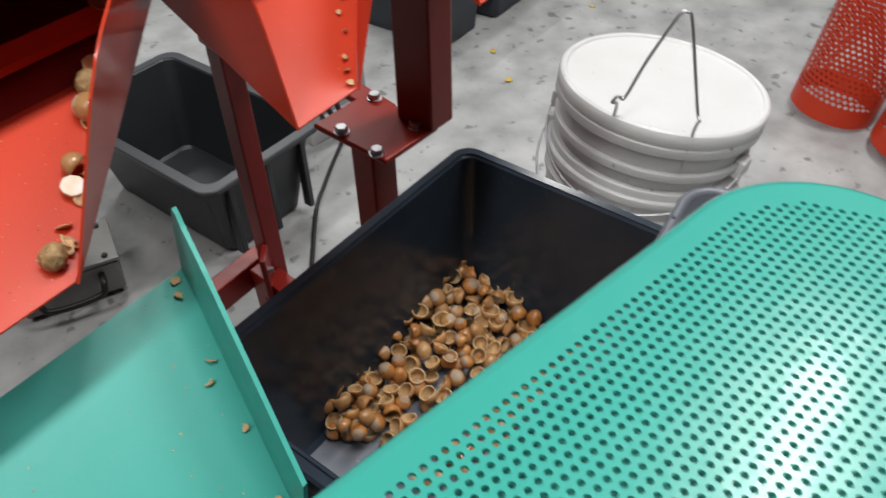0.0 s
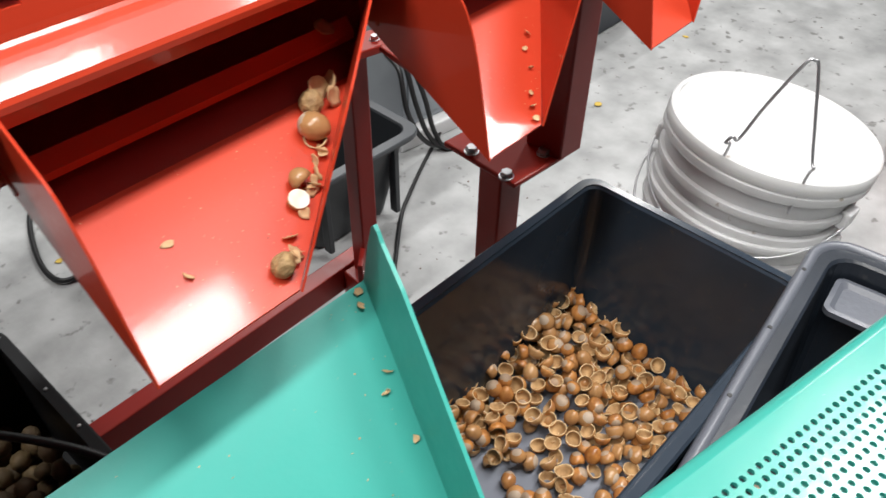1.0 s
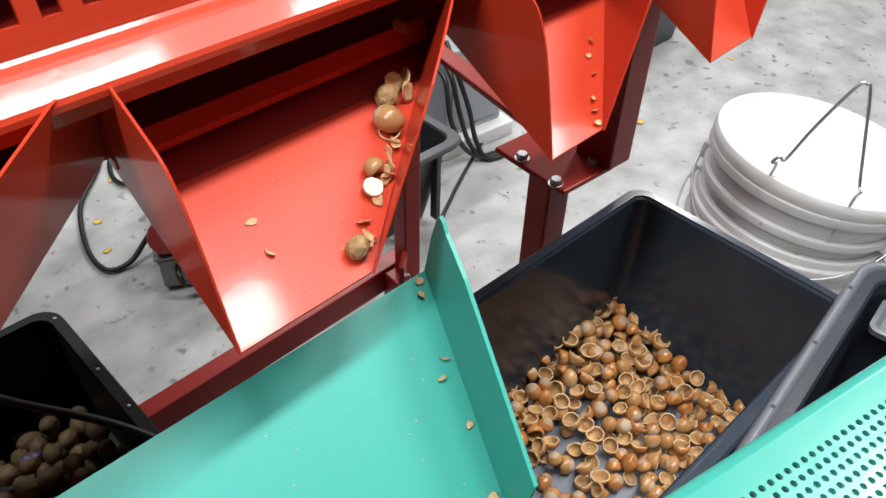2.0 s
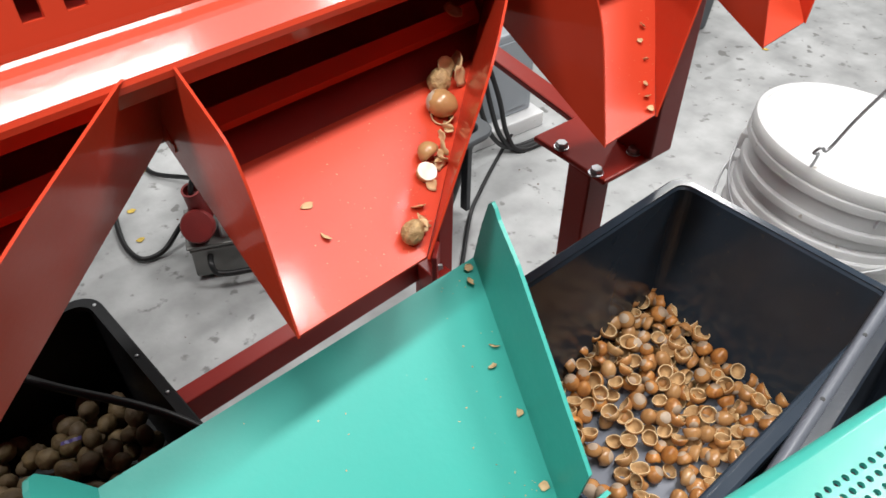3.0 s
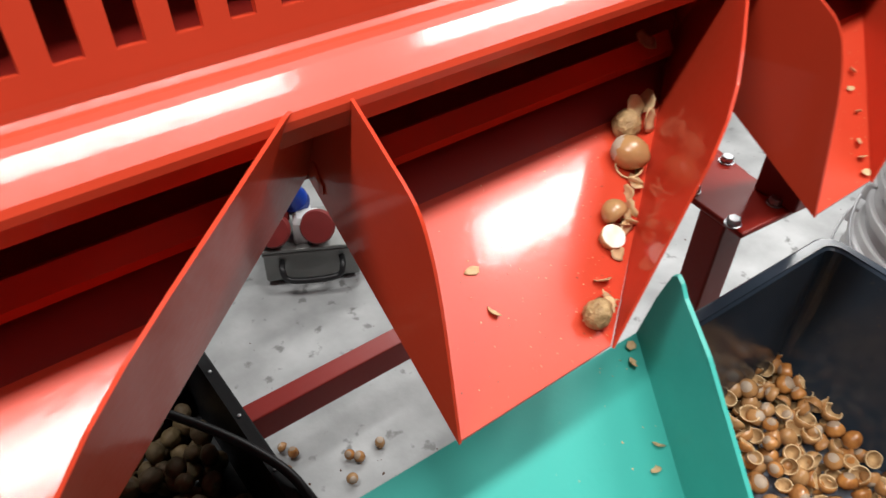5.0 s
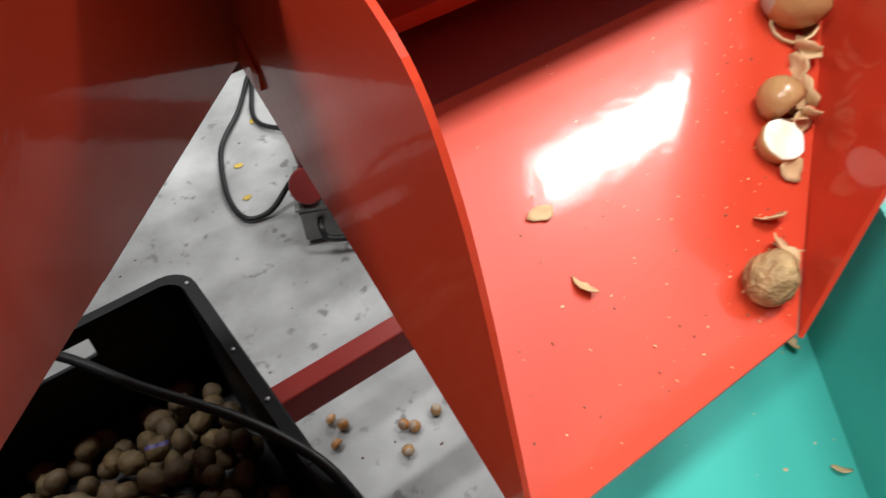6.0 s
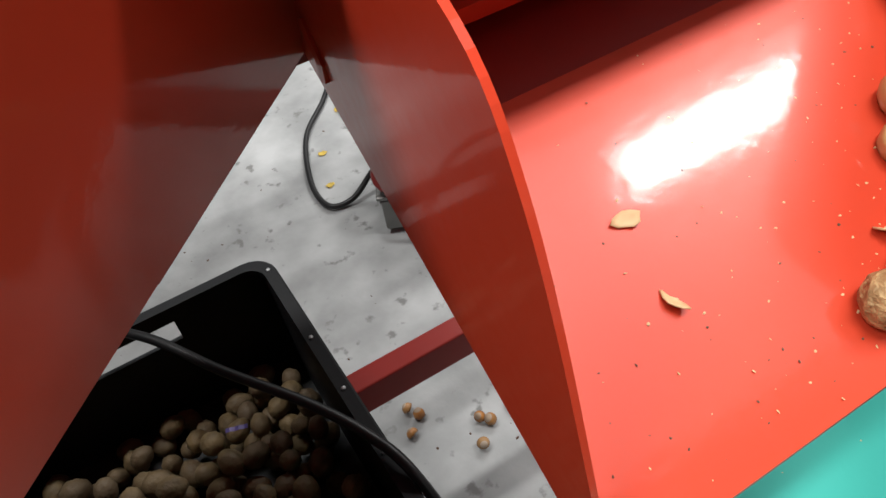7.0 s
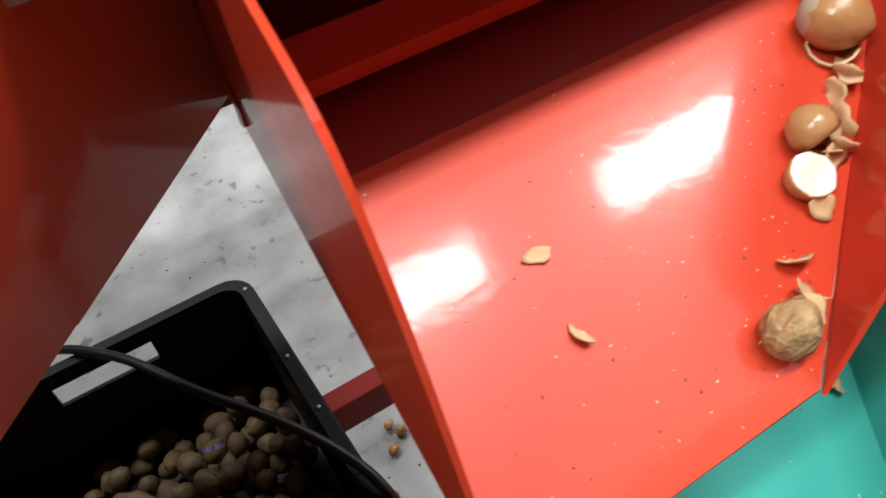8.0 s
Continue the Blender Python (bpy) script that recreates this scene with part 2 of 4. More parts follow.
def chute(xl, width, x_next):
    """A chute: sloping floor, an upright wall on one side and a slanting, outward-leaning wall on the other."""
    xr = xl + width
    bm = bmesh.new()
    xb, xe = xl + 0.005 * (YE - Y0) / (0.398 - Y0), right_x(xr, x_next, YE) + 0.002
    sheet(bm, [(xl, Y0, Z0), (xr, Y0, Z0), (xe, YE, floor_z(YE)), (xb, YE, floor_z(YE))], 0.0009, Vector((0, 0, -1)))
    ch = part("chute", bm, RED_WORN, machine, "glossy red chute with a sloping floor")
    bm = bmesh.new()
    front = smooth_path([(0, Y0 - 0.0005, Z0 - 0.001), (0, 0.304, 0.84), (0, 0.309, 0.868), (0, 0.314, 0.886), (0, 0.321, 0.898), (0, 0.3365, 0.9063), (0, 0.353, 0.914)], 5)
    outline = [(p.y, p.z) for p in front] + [(0.398, 0.914), (0.398, floor_z(0.398) - 0.001)]
    sheet(bm, [(xl + 0.07 * (y - Y0) - 0.05 * (z - Z0), y, z) for y, z in outline], T, Vector((-1, 0, 0)))
    part("side_wall", bm, RED, ch)
    bm = bmesh.new()
    a, b = Vector((xr, Y0 - 0.0005, Z0 - 0.001)), Vector((x_next + 0.002, 0.398, floor_z(0.398) - 0.001))
    d = Vector((x_next - 0.025, 0.353, 0.916))
    nw = (b - a).cross(d - a)

    def on_wall(y, z):
        return Vector((a.x - (nw.y * (y - a.y) + nw.z * (z - a.z)) / nw.x, y, z))

    pts = [a, b, on_wall(0.368, 0.916), d, on_wall(0.322, 0.903), on_wall(0.313, 0.898), on_wall(0.307, 0.891), on_wall(0.3035, 0.880)]
    n = nw.normalized() * T
    if n.x < 0:
        n = -n
    vs = [bm.verts.new(p) for p in pts]
    us = [bm.verts.new(p + n) for p in pts]
    for k in range(2, len(pts)):
        bm.faces.new((vs[1], vs[k], vs[(k + 1) % len(pts)]))
        bm.faces.new((us[1], us[(k + 1) % len(pts)], us[k]))
    for k in range(len(pts)):
        l = (k + 1) % len(pts)
        bm.faces.new((vs[k], us[k], us[l], vs[l]))
    part("side_wall", bm, RED, ch)
    return ch


CHUTES = ((-0.215, 0.1245, 0.0605), (0.059, 0.070, 0.262), (0.2605, 0.046, 0.428), (0.428, 0.055, 0.590))
for c_ in CHUTES:
    chute(*c_)

# the folded lip over the chutes, the slotted guard above it, the housing behind
bm = bmesh.new()
outline = [(0.356, 0.9045), (0.3535, 0.911), (0.3535, 0.9135), (0.3545, 0.9155), (0.3590, 0.9189), (0.3635, 0.9222), (0.3655, 0.9235), (0.3675, 0.9245), (0.3690, 0.9250), (0.3705, 0.9262), (0.3712, 0.930), (0.3735, 0.930), (0.3735, 0.927), (0.357, 0.9125), (0.358, 0.9045)]
sheet(bm, [(X_LEFT, y, z) for y, z in outline], X_RIGHT - X_LEFT, Vector((1, 0, 0)))
part("lip", bm, RED_WORN, machine, "folded red lip catching the light")
bm = bmesh.new()
GUARD = pose(0, 0.371, 0.929, -11, 0, 0)
PITCH, SLOT, ZS0, ZS1 = 0.0148, 0.0074, 0.9362, 1.015
for z0, z1 in ((0.929, ZS0), (ZS1, 1.06)):
    box(bm, (X_LEFT, 0.0, z0 - 0.929), (X_RIGHT, 0.0025, z1 - 0.929), m=GUARD)
for k in range(int((X_RIGHT - X_LEFT) / PITCH) + 1):
    x = -1.0393 + k * PITCH
    box(bm, (x, 0.0, ZS0 - 0.929), (min(x + PITCH - SLOT, X_RIGHT), 0.0025, ZS1 - 0.929), m=GUARD)
part("slotted_guard", bm, RED, machine, "red guard plate with upright slots")
# unseen housing plates in dark paint, added to keep the inside dark
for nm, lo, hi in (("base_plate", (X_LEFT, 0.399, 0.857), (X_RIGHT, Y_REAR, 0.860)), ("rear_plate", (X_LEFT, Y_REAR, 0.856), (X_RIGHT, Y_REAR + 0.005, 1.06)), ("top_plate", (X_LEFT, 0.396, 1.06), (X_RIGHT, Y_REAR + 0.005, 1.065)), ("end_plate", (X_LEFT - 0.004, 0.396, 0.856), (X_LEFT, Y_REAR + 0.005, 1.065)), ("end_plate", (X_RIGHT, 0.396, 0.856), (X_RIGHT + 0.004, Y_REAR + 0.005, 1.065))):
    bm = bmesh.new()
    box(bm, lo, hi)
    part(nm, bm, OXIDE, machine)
bm = bmesh.new()
lathe(bm, [(0, 0), (0.09, 0), (0.09, X_RIGHT - X_LEFT - 0.02), (0, X_RIGHT - X_LEFT - 0.02)], 48, m=pose(X_LEFT + 0.01, 0.56, 0.962, 0, 90, 0))
part("sorting_drum", bm, OXIDE, machine, "dark red drum behind the slots", smooth=True)
outline = [(0.3845, 0.8606), (0.3825, 0.8612), (0.3820, 0.8650), (0.3870, 0.8722), (0.3895, 0.8712), (0.3850, 0.8645), (0.3852, 0.8610)]
for xa, xb in ((-0.2145, 0.037), (0.0605, 0.2440), (0.2625, 0.412), (0.4295, 0.569)):
    bm = bmesh.new()
    sheet(bm, [(xa, y, z) for y, z in outline], xb - xa, Vector((1, 0, 0)))
    part("cross_bar", bm, RED, machine)
# added sheets: the dark of the opening behind each floor, put into paint
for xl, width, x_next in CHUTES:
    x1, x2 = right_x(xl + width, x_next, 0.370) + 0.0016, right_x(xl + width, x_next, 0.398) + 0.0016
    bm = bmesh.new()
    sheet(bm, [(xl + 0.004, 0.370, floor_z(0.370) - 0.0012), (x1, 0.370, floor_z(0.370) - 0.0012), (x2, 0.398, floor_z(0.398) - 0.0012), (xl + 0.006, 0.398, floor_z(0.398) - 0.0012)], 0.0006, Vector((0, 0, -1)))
    part("throat_shade", bm, OXIDE, machine, "dark sheet added for the shade behind the chute floor")
# added plate that stops lamp light from the slots reaching the recess below
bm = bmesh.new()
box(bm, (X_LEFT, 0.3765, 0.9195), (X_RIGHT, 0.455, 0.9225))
part("slot_light_block", bm, OXIDE, machine)
# added backing, set well back so that the recess looks dark
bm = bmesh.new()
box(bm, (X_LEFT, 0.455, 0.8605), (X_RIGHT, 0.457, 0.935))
part("dark_backing", bm, OXIDE, machine)


# frame: legs, mounting plate, braces, bolts
def member(name, lo, hi, turn=0, at=(0, 0, 0), label="", mat=None):
    bm = bmesh.new()
    box(bm, lo, hi, m=pose(*at, 0, 0, turn), bevel=0.002)
    return part(name, bm, mat or OXIDE, machine, label)


member("leg", (-0.015, -0.015, 0), (0.015, 0.015, 0.615), -8, (0.482, 0.452, 0), mat=OXIDE_LIT)
member("mounting_plate", (-0.037, -0.044, 0.614), (0.037, 0.052, 0.620), -5, (0.504, 0.462, 0), "dark red bolted mounting plate", mat=OXIDE_LIT)
member("leg", (0, 0, 0.620), (0.032, 0.044, 0.857), -5, (0.5215, 0.412, 0))
member("cross_bar", (-0.0125, -0.020, 0.606), (0.0125, 0.235, 0.6138), -12.2, (0.544, 0.500, 0), mat=OXIDE_LIT)
member("bracket", (-0.022, -0.024, 0.604), (0.038, 0.020, 0.6142), -12.2, (0.560, 0.740, 0), "dark red bolted bracket", mat=OXIDE_LIT)
member("leg", (-0.014, -0.014, 0.205), (0.014, 0.014, 0.604), -5, (0.557, 0.742, 0))
member("brace", (-0.5, 0.762, 0.205), (0.575, 0.790, 0.250))
member("brace", (-0.5, 0.47, 0.205), (0.03, 0.495, 0.250))
member("brace", (-0.016, 0.02, 0.205), (0.016, 0.30, 0.245), -6, (0.512, 0.462, 0))
member("foot_plate", (-0.032, -0.004, 0.17), (0.032, 0.004, 0.30), 40, (0.538, 0.728, 0))
member("leg", (-0.014, -0.014, 0.0), (0.014, 0.014, 0.205), -5, (0.560, 0.774, 0))
member("leg", (-0.015, -0.015, 0), (0.015, 0.015, 0.856), 0, (-0.42, 0.74, 0))
member("leg", (-0.015, -0.015, 0), (0.015, 0.015, 0.856), 0, (-0.42, 0.46, 0))


def bolt(m, r=0.0062):
    bm = bmesh.new()
    lathe(bm, [(0, 0), (r * 1.2, 0), (r * 1.2, 0.0012), (r * 1.02, 0.0015)], 20)
    lathe(bm, [(r, 0.0015), (r, 0.0055), (r * 0.85, 0.0065), (0, 0.0065)], 6)
    ob = part("bolt", bm, STEEL, machine, "zinc hexagon bolt")
    ob.matrix_world = m
    return ob


for x, y, a in ((0.477, 0.485, 10), (0.468, 0.435, 35), (0.522, 0.431, 50), (0.540, 0.496, 20)):
    bolt(pose(x, y, 0.620, 0, 0, a))
for du, dz in ((-0.018, 0.27), (0.018, 0.27), (-0.018, 0.225), (0.018, 0.225), (0.0, 0.19)):
    bolt(pose(0.538, 0.728, 0, 0, 0, 40) @ pose(du, -0.004, dz, 90, 0, 15), 0.005)
bolt(pose(0.552, 0.736, 0.6142, 0, 0, 20))
bolt(pose(0.584, 0.728, 0.6142, 0, 0, 40), 0.005)

# ---- green trays ----
tray = thing("receiving_tray", "green painted sheet steel tray with raised side flanges", "tray")
GA, GB = Vector((-0.028, 0.334, 0.757)), Vector((0.190, 0.328, 0.757))
DOWN = Vector((-0.41, -1, -0.62))
GC_, GD = GB + DOWN * 0.118, GA + DOWN * 0.118
bm = bmesh.new()
sheet(bm, [GA, GB, GC_, GD], 0.002, Vector((0, 0, -1)))
part("tray_floor", bm, GREEN, tray)


def flange(base, end, tip, height, side):
    """An upturned side with a rounded high end."""
    bm = bmesh.new()
    d = (end - base)
    pts = [base, base + tip * 0.55, base + tip * 0.90 + d * 0.012, base + tip * 0.98 + d * 0.03, base + tip * 1.0 + d * 0.06, base + tip * 0.98 + d * 0.10, base + height + d * 0.3, base + height * 0.96 + d * 0.6, base + height * 0.9 + d, end]
    sheet(bm, pts, 0.0025, side)
    return part("side_flange", bm, GREEN, tray)


flange(GB, GC_, Vector((0.0, -0.009, 0.050)), Vector((0.0, -0.008, 0.054)), Vector((1, 0, 0)))
flange(GA, GD, Vector((-0.018, 0.003, 0.032)), Vector((-0.008, -0.010, 0.034)), Vector((-1, 0, 0)))
bm = bmesh.new()
sheet(bm, [GC_, GD, GD + Vector((0, -0.012, 0.03)), GC_ + Vector((0.012, -0.012, 0.03))], 0.0025, Vector((0, -1, 0)))
part("front_flange", bm, GREEN, tray)
# unseen dark block under the trays, added to shade floor and darken reflections
bm = bmesh.new()
box(bm, (-0.28, -0.06, 0.0), (0.17, 0.205, 0.655), bevel=0.004)
part("shade_block", bm, DARK_GREY, tray)

perf = thing("perforated_tray", "glossy green perforated steel tray with a rounded corner", "tray")
PERF = pose(0.16, 0.116, 0.860, 0, 0, -13)
PU, PW, PR = 0.146, 0.22, 0.045
U0 = -0.14


def clip(u, w, inset):
    """The point moved onto the tray's outline where it lies past it."""
    hu, r = PU - inset, PR - inset * 0.5
    w = min(w, -inset)
    u = min(u, hu)
    if u > hu - r and w > -inset - r:
        d = Vector((u - (hu - r), w - (-inset - r)))
        if d.length > r:
            d = d.normalized() * r
        return hu - r + d.x, -inset - r + d.y
    return u, w


verts, faces = [], []
CELL, HOLE = 0.0037, 0.00112
for j in range(int(PW / CELL)):
    for i in range(int((PU - U0) / CELL) + 2):
        u, w = U0 + (i + 0.5 * (j % 2)) * CELL, -(j + 0.5) * CELL
        q = [(-1, -1), (0, -1), (1, -1), (1, 0), (1, 1), (0, 1), (-1, 1), (-1, 0)]
        outer = [clip(u + a * CELL / 2, w + b * CELL / 2, 0.0) for a, b in q]
        if max(o[0] for o in outer) - min(o[0] for o in outer) < 1e-5:
            continue
        base = len(verts)
        verts += [(x, y, 0) for x, y in outer]
        cu, cw = clip(u, w, 0.0085)
        if abs(cu - u) + abs(cw - w) > 1e-6:
            faces.append(tuple(range(base, base + 8)))
            continue
        angle = [math.atan2(b, a) for a, b in q]
        verts += [(u + HOLE * math.cos(a), w + HOLE * math.sin(a), 0) for a in angle]
        verts += [(u + HOLE * math.cos(a), w + HOLE * math.sin(a), -0.0015) for a in angle]
        for k in range(8):
            l = (k + 1) % 8
            faces.append((base + k, base + l, base + 8 + l, base + 8 + k))
            faces.append((base + 8 + k, base + 8 + l, base + 16 + l, base + 16 + k))
me = bpy.data.meshes.new("perforated_sheet")
me.from_pydata(verts, [], faces)
bm = bmesh.new()
bm.from_mesh(me)
bmesh.ops.remove_doubles(bm, verts=bm.verts, dist=2e-5)
bm.to_mesh(me)
bm.free()
me.materials.append(GREEN_GLOSS)
ob = new("perforated_sheet", me)
ob.parent = perf
ob.matrix_world = PERF
bm = bmesh.new()
line = [(U0, 0.0)] + [(PU - PR, 0.0)] + [(PU - PR + PR * math.sin(radians(a)), -PR + PR * math.cos(radians(a))) for a in range(6, 91, 6)] + [(PU, -PW)]
rows = []
for off, z in ((0.0, 0.0), (0.0022, -0.0006), (0.0040, -0.0022), (0.0048, -0.0048), (0.0048, -0.016)):
    row = []
    for k, (u, w) in enumerate(line):
        p, q = Vector(line[max(k - 1, 0)]), Vector(line[min(k + 1, len(line) - 1)])
        d = (q - p).normalized()
        row.append(bm.verts.new((u - d.y * off, w + d.x * off, z)))
    rows.append(row)
for a, b in zip(rows, rows[1:]):
    for k in range(len(a) - 1):
        bm.faces.new((a[k], a[k + 1], b[k + 1], b[k]))
ob = part("rolled_edge", bm, GREEN_GLOSS, perf, smooth=True)
ob.matrix_world = PERF
bm = bmesh.new()
box(bm, (U0, -PW, -0.022), (PU - 0.012, -0.012, -0.016))
ob = part("under_pan", bm, GREEN, perf)
ob.matrix_world = PERF
bm = bmesh.new()
box(bm, (0.02, -0.04, 0.655), (0.05, -0.01, 0.840))
part("support_post", bm, GREEN, perf)


# ---- tubs, crates ----
def tub_thing(name, label, category, mat, x0, x1, y0, y1, z, depth, flange_w, taper, turn=0, r=0.03, group=""):
    bm = bmesh.new()
    open_tub(bm, (x1 - x0) / 2, (y1 - y0) / 2, depth, flange_w, taper, r=r)
    ob = part(name, bm, mat)
    ob.matrix_world = pose((x0 + x1) / 2, (y0 + y1) / 2, z, 0, 0, turn)
    return tagged(ob, label, category, group)


shell_tub = tub_thing("plastic_tub", "black plastic tub holding cracked hazelnut shells", "tub", TUB_BLACK, 0.19, 0.533, 0.166, 0.392, 0.430, 0.182, 0.009, 0.006, turn=-2, r=0.012)
bm = bmesh.new()
loft(bm, [(0.1625, 0.104, 0.014, 0.1815), (0.1625, 0.104, 0.014, 0.1835), (0.1605, 0.102, 0.013, 0.1835), (0.1605, 0.102, 0.013, 0.1815)], False, False)
part("rim_bead", bm, TUB_BLACK, shell_tub)
# added sheet: ceiling light on the black bottom is put into its grey
bm = bmesh.new()
loft(bm, [(0.148, 0.0895, 0.008, 0.0042), (0.148, 0.0895, 0.008, 0.0052)])
part("tub_floor_sheen", bm, TUB_SHEEN, shell_tub, "grey sheet added for the light on the tub bottom")
empty_tub = tub_thing("plastic_tub", "nearly empty plastic tub, its shaded body drawn black and lit edge grey", "tub", BLACK, 0.20, 0.602, -0.072, 0.170, 0.430, 0.188, 0.016, 0.010, turn=4.5, r=0.022)
# same plastic as the body; the rim's grey holds the light on it
bm = bmesh.new()
loft(bm, [(0.2005, 0.1205, 0.032, 0.178), (0.2020, 0.1220, 0.033, 0.1845), (0.2010, 0.1210, 0.032, 0.1885), (0.1990, 0.1190, 0.031, 0.1910), (0.1965, 0.1165, 0.029, 0.1918), (0.1940, 0.1140, 0.027, 0.1910), (0.1920, 0.1120, 0.025, 0.1885), (0.1905, 0.1105, 0.024, 0.1830)], False, False)
part("flange", bm, LIT_GREY, empty_tub, "rounded rim drawn grey for the light on it", smooth=True)
bm = bmesh.new()
loft(bm, [(0.024, 0.030, 0.008, 0.166), (0.024, 0.030, 0.008, 0.171), (0.020, 0.026, 0.006, 0.1715), (0.016, 0.022, 0.005, 0.168)], True, True)
for v in bm.verts:
    v.co += Vector((0.152, 0.062, 0.0))
part("hand_grip", bm, LIT_GREY, empty_tub, "moulded grey hand grip")
for x, y in ((-0.10, 0.1165), (-0.02, 0.1165), (0.06, 0.1165), (0.14, 0.1165)):
    bm = bmesh.new()
    lathe(bm, [(0, 0.1914), (0.0018, 0.1914), (0.0018, 0.1920), (0, 0.1920)], 10)
    for v in bm.verts:
        v.co += Vector((x, y, 0))
    part("drain_hole", bm, RUBBER, empty_tub)

# crate with a hand hole through one end
CX0, CX1, CY0, CY1, CZ0, CZ1 = -0.24, 0.100, 0.44, 0.857, 0.251, 0.405
crate = thing("storage_crate", "black plastic crate half full of whole nuts in their shells", "crate")
for nm, lo, hi in (("crate_bottom", (CX0 + 0.01, CY0 + 0.01, CZ0), (CX1 - 0.01, CY1 - 0.01, CZ0 + 0.006)), ("crate_wall", (CX0 + 0.008, CY0 + 0.008, CZ0 + 0.006), (CX0 + 0.013, CY1 - 0.008, CZ1 - 0.004)), ("crate_wall", (CX1 - 0.013, CY0 + 0.008, CZ0 + 0.006), (CX1 - 0.008, CY1 - 0.008, CZ1 - 0.004)), ("crate_wall", (CX0 + 0.013, CY0 + 0.008, CZ0 + 0.006), (CX1 - 0.013, CY0 + 0.013, CZ1 - 0.004))):
    bm = bmesh.new()
    box(bm, lo, hi)
    part(nm, bm, CRATE_BLACK, crate)
bm = bmesh.new()
HX0, HX1, HZ0, HZ1 = -0.105, -0.008, 0.362, 0.388
for lo, hi in (((CX0 + 0.013, CZ0 + 0.006), (CX1 - 0.013, HZ0)), ((CX0 + 0.013, HZ0), (HX0, HZ1)), ((HX1, HZ0), (CX1 - 0.013, HZ1)), ((CX0 + 0.013, HZ1), (CX1 - 0.013, CZ1 - 0.004))):
    box(bm, (lo[0], CY1 - 0.013, lo[1]), (hi[0], CY1 - 0.008, hi[1]))
part("crate_wall", bm, CRATE_BLACK, crate, "end wall with a hand hole")
bm = bmesh.new()
hx, hy = (CX1 - CX0) / 2, (CY1 - CY0) / 2
rings = loft(bm, [(hx - 0.013, hy - 0.013, 0.020, -0.006), (hx - 0.002, hy - 0.002, 0.026, -0.006), (hx, hy, 0.028, -0.004), (hx, hy, 0.028, 0.0), (hx - 0.002, hy - 0.002, 0.026, 0.0015), (hx - 0.013, hy - 0.013, 0.020, 0.0015)], False, False)
for k in range(len(rings[0])):
    l = (k + 1) % len(rings[0])
    bm.faces.new((rings[-1][k], rings[-1][l], rings[0][l], rings[0][k]))
ob = part("crate_rim", bm, CRATE_BLACK, crate)
ob.matrix_world = pose((CX0 + CX1) / 2, (CY0 + CY1) / 2, CZ1)
for y in (0.831, 0.727, 0.66, 0.587, 0.50):
    bm = bmesh.new()
    lathe(bm, [(0, 0), (0.0022, 0), (0.0018, 0.0012), (0, 0.0014)], 12)
    ob = part("rivet", bm, STEEL, crate, "small bright rivet")
    ob.matrix_world = pose(0.0925, y, CZ1 + 0.0016)
# mid-grey bin: machine's shadow put into the body colour, light into the rim
bin_ = tub_thing("storage_bin", "grey plastic bin on the concrete, darkened for the machine's shadow", "bin", DARK_GREY, 0.645, 0.945, 0.982, 1.46, 0.0, 0.205, 0.018, 0.035, turn=-2, r=0.025)
bm = bmesh.new()
loft(bm, [(0.150, 0.239, 0.034, 0.196), (0.1525, 0.2415, 0.035, 0.198), (0.1525, 0.2415, 0.035, 0.2045), (0.1505, 0.2395, 0.034, 0.2065), (0.131, 0.220, 0.026, 0.2065), (0.131, 0.220, 0.026, 0.203)], False, False)
part("bin_rim", bm, BIN_RIM_LIT, bin_, "moulded rim drawn lighter for the light on it")
for x in (-0.09, 0.0, 0.09):
    bm = bmesh.new()
    box(bm, (x - 0.006, -0.226, 0.02), (x + 0.006, -0.206, 0.19), bevel=0.002)
    part("rib", bm, DARK_GREY, bin_)
for x0, x1, y0 in ((1.575, 1.785, 1.14), (1.80, 2.08, 1.12)):
    tub_thing("storage_crate", "black plastic crate on the concrete floor", "crate", BLACK, x0, x1, y0, y0 + 0.36, 0.0, 0.19, 0.012, 0.012, r=0.02, group="crates along the floor")

bench = thing("bench", "plain low bench under the tubs", "bench")
bm = bmesh.new()
box(bm, (0.25, -0.02, 0.41), (0.49, 0.34, 0.43))
part("bench_top", bm, DARK_GREY, bench)
for x in (0.27, 0.47):
    for y in (0.0, 0.32):
        bm = bmesh.new()
        box(bm, (x - 0.015, y - 0.015, 0), (x + 0.015, y + 0.015, 0.41))
        part("leg", bm, DARK_GREY, bench)

# ---- pails ----
pail = thing("white_pail", "two nested white plastic pails with a dusty lid and wire handles", "pail", at=pose(0.962, 0.391, 0.0135, 4.4, 5.55, 0))


def pail_part(name, profile, seg=72, label=""):
    bm = bmesh.new()
    lathe(bm, [(0.955 * r, z) for r, z in profile], seg)
    ob = part(name, bm, WHITE, pail, label, smooth=True)
    me = ob.data
    me.set_sharp_from_angle(angle=radians(35))
    return ob


pail_part("lower_pail", [(0, 0), (0.124, 0), (0.128, 0.006), (0.143, 0.285), (0.149, 0.286), (0.150, 0.289), (0.150, 0.296), (0.144, 0.298), (0.145, 0.322), (0.153, 0.323), (0.1545, 0.326), (0.1545, 0.334), (0.152, 0.336), (0.149, 0.336), (0.149, 0.347), (0.147, 0.349), (0.140, 0.349), (0, 0.34)])
pail_part("upper_pail", [(0.139, 0.345), (0.1415, 0.368), (0.150, 0.369), (0.1515, 0.372), (0.1515, 0.381), (0.148, 0.383), (0.145, 0.383), (0.147, 0.416), (0, 0.42)])
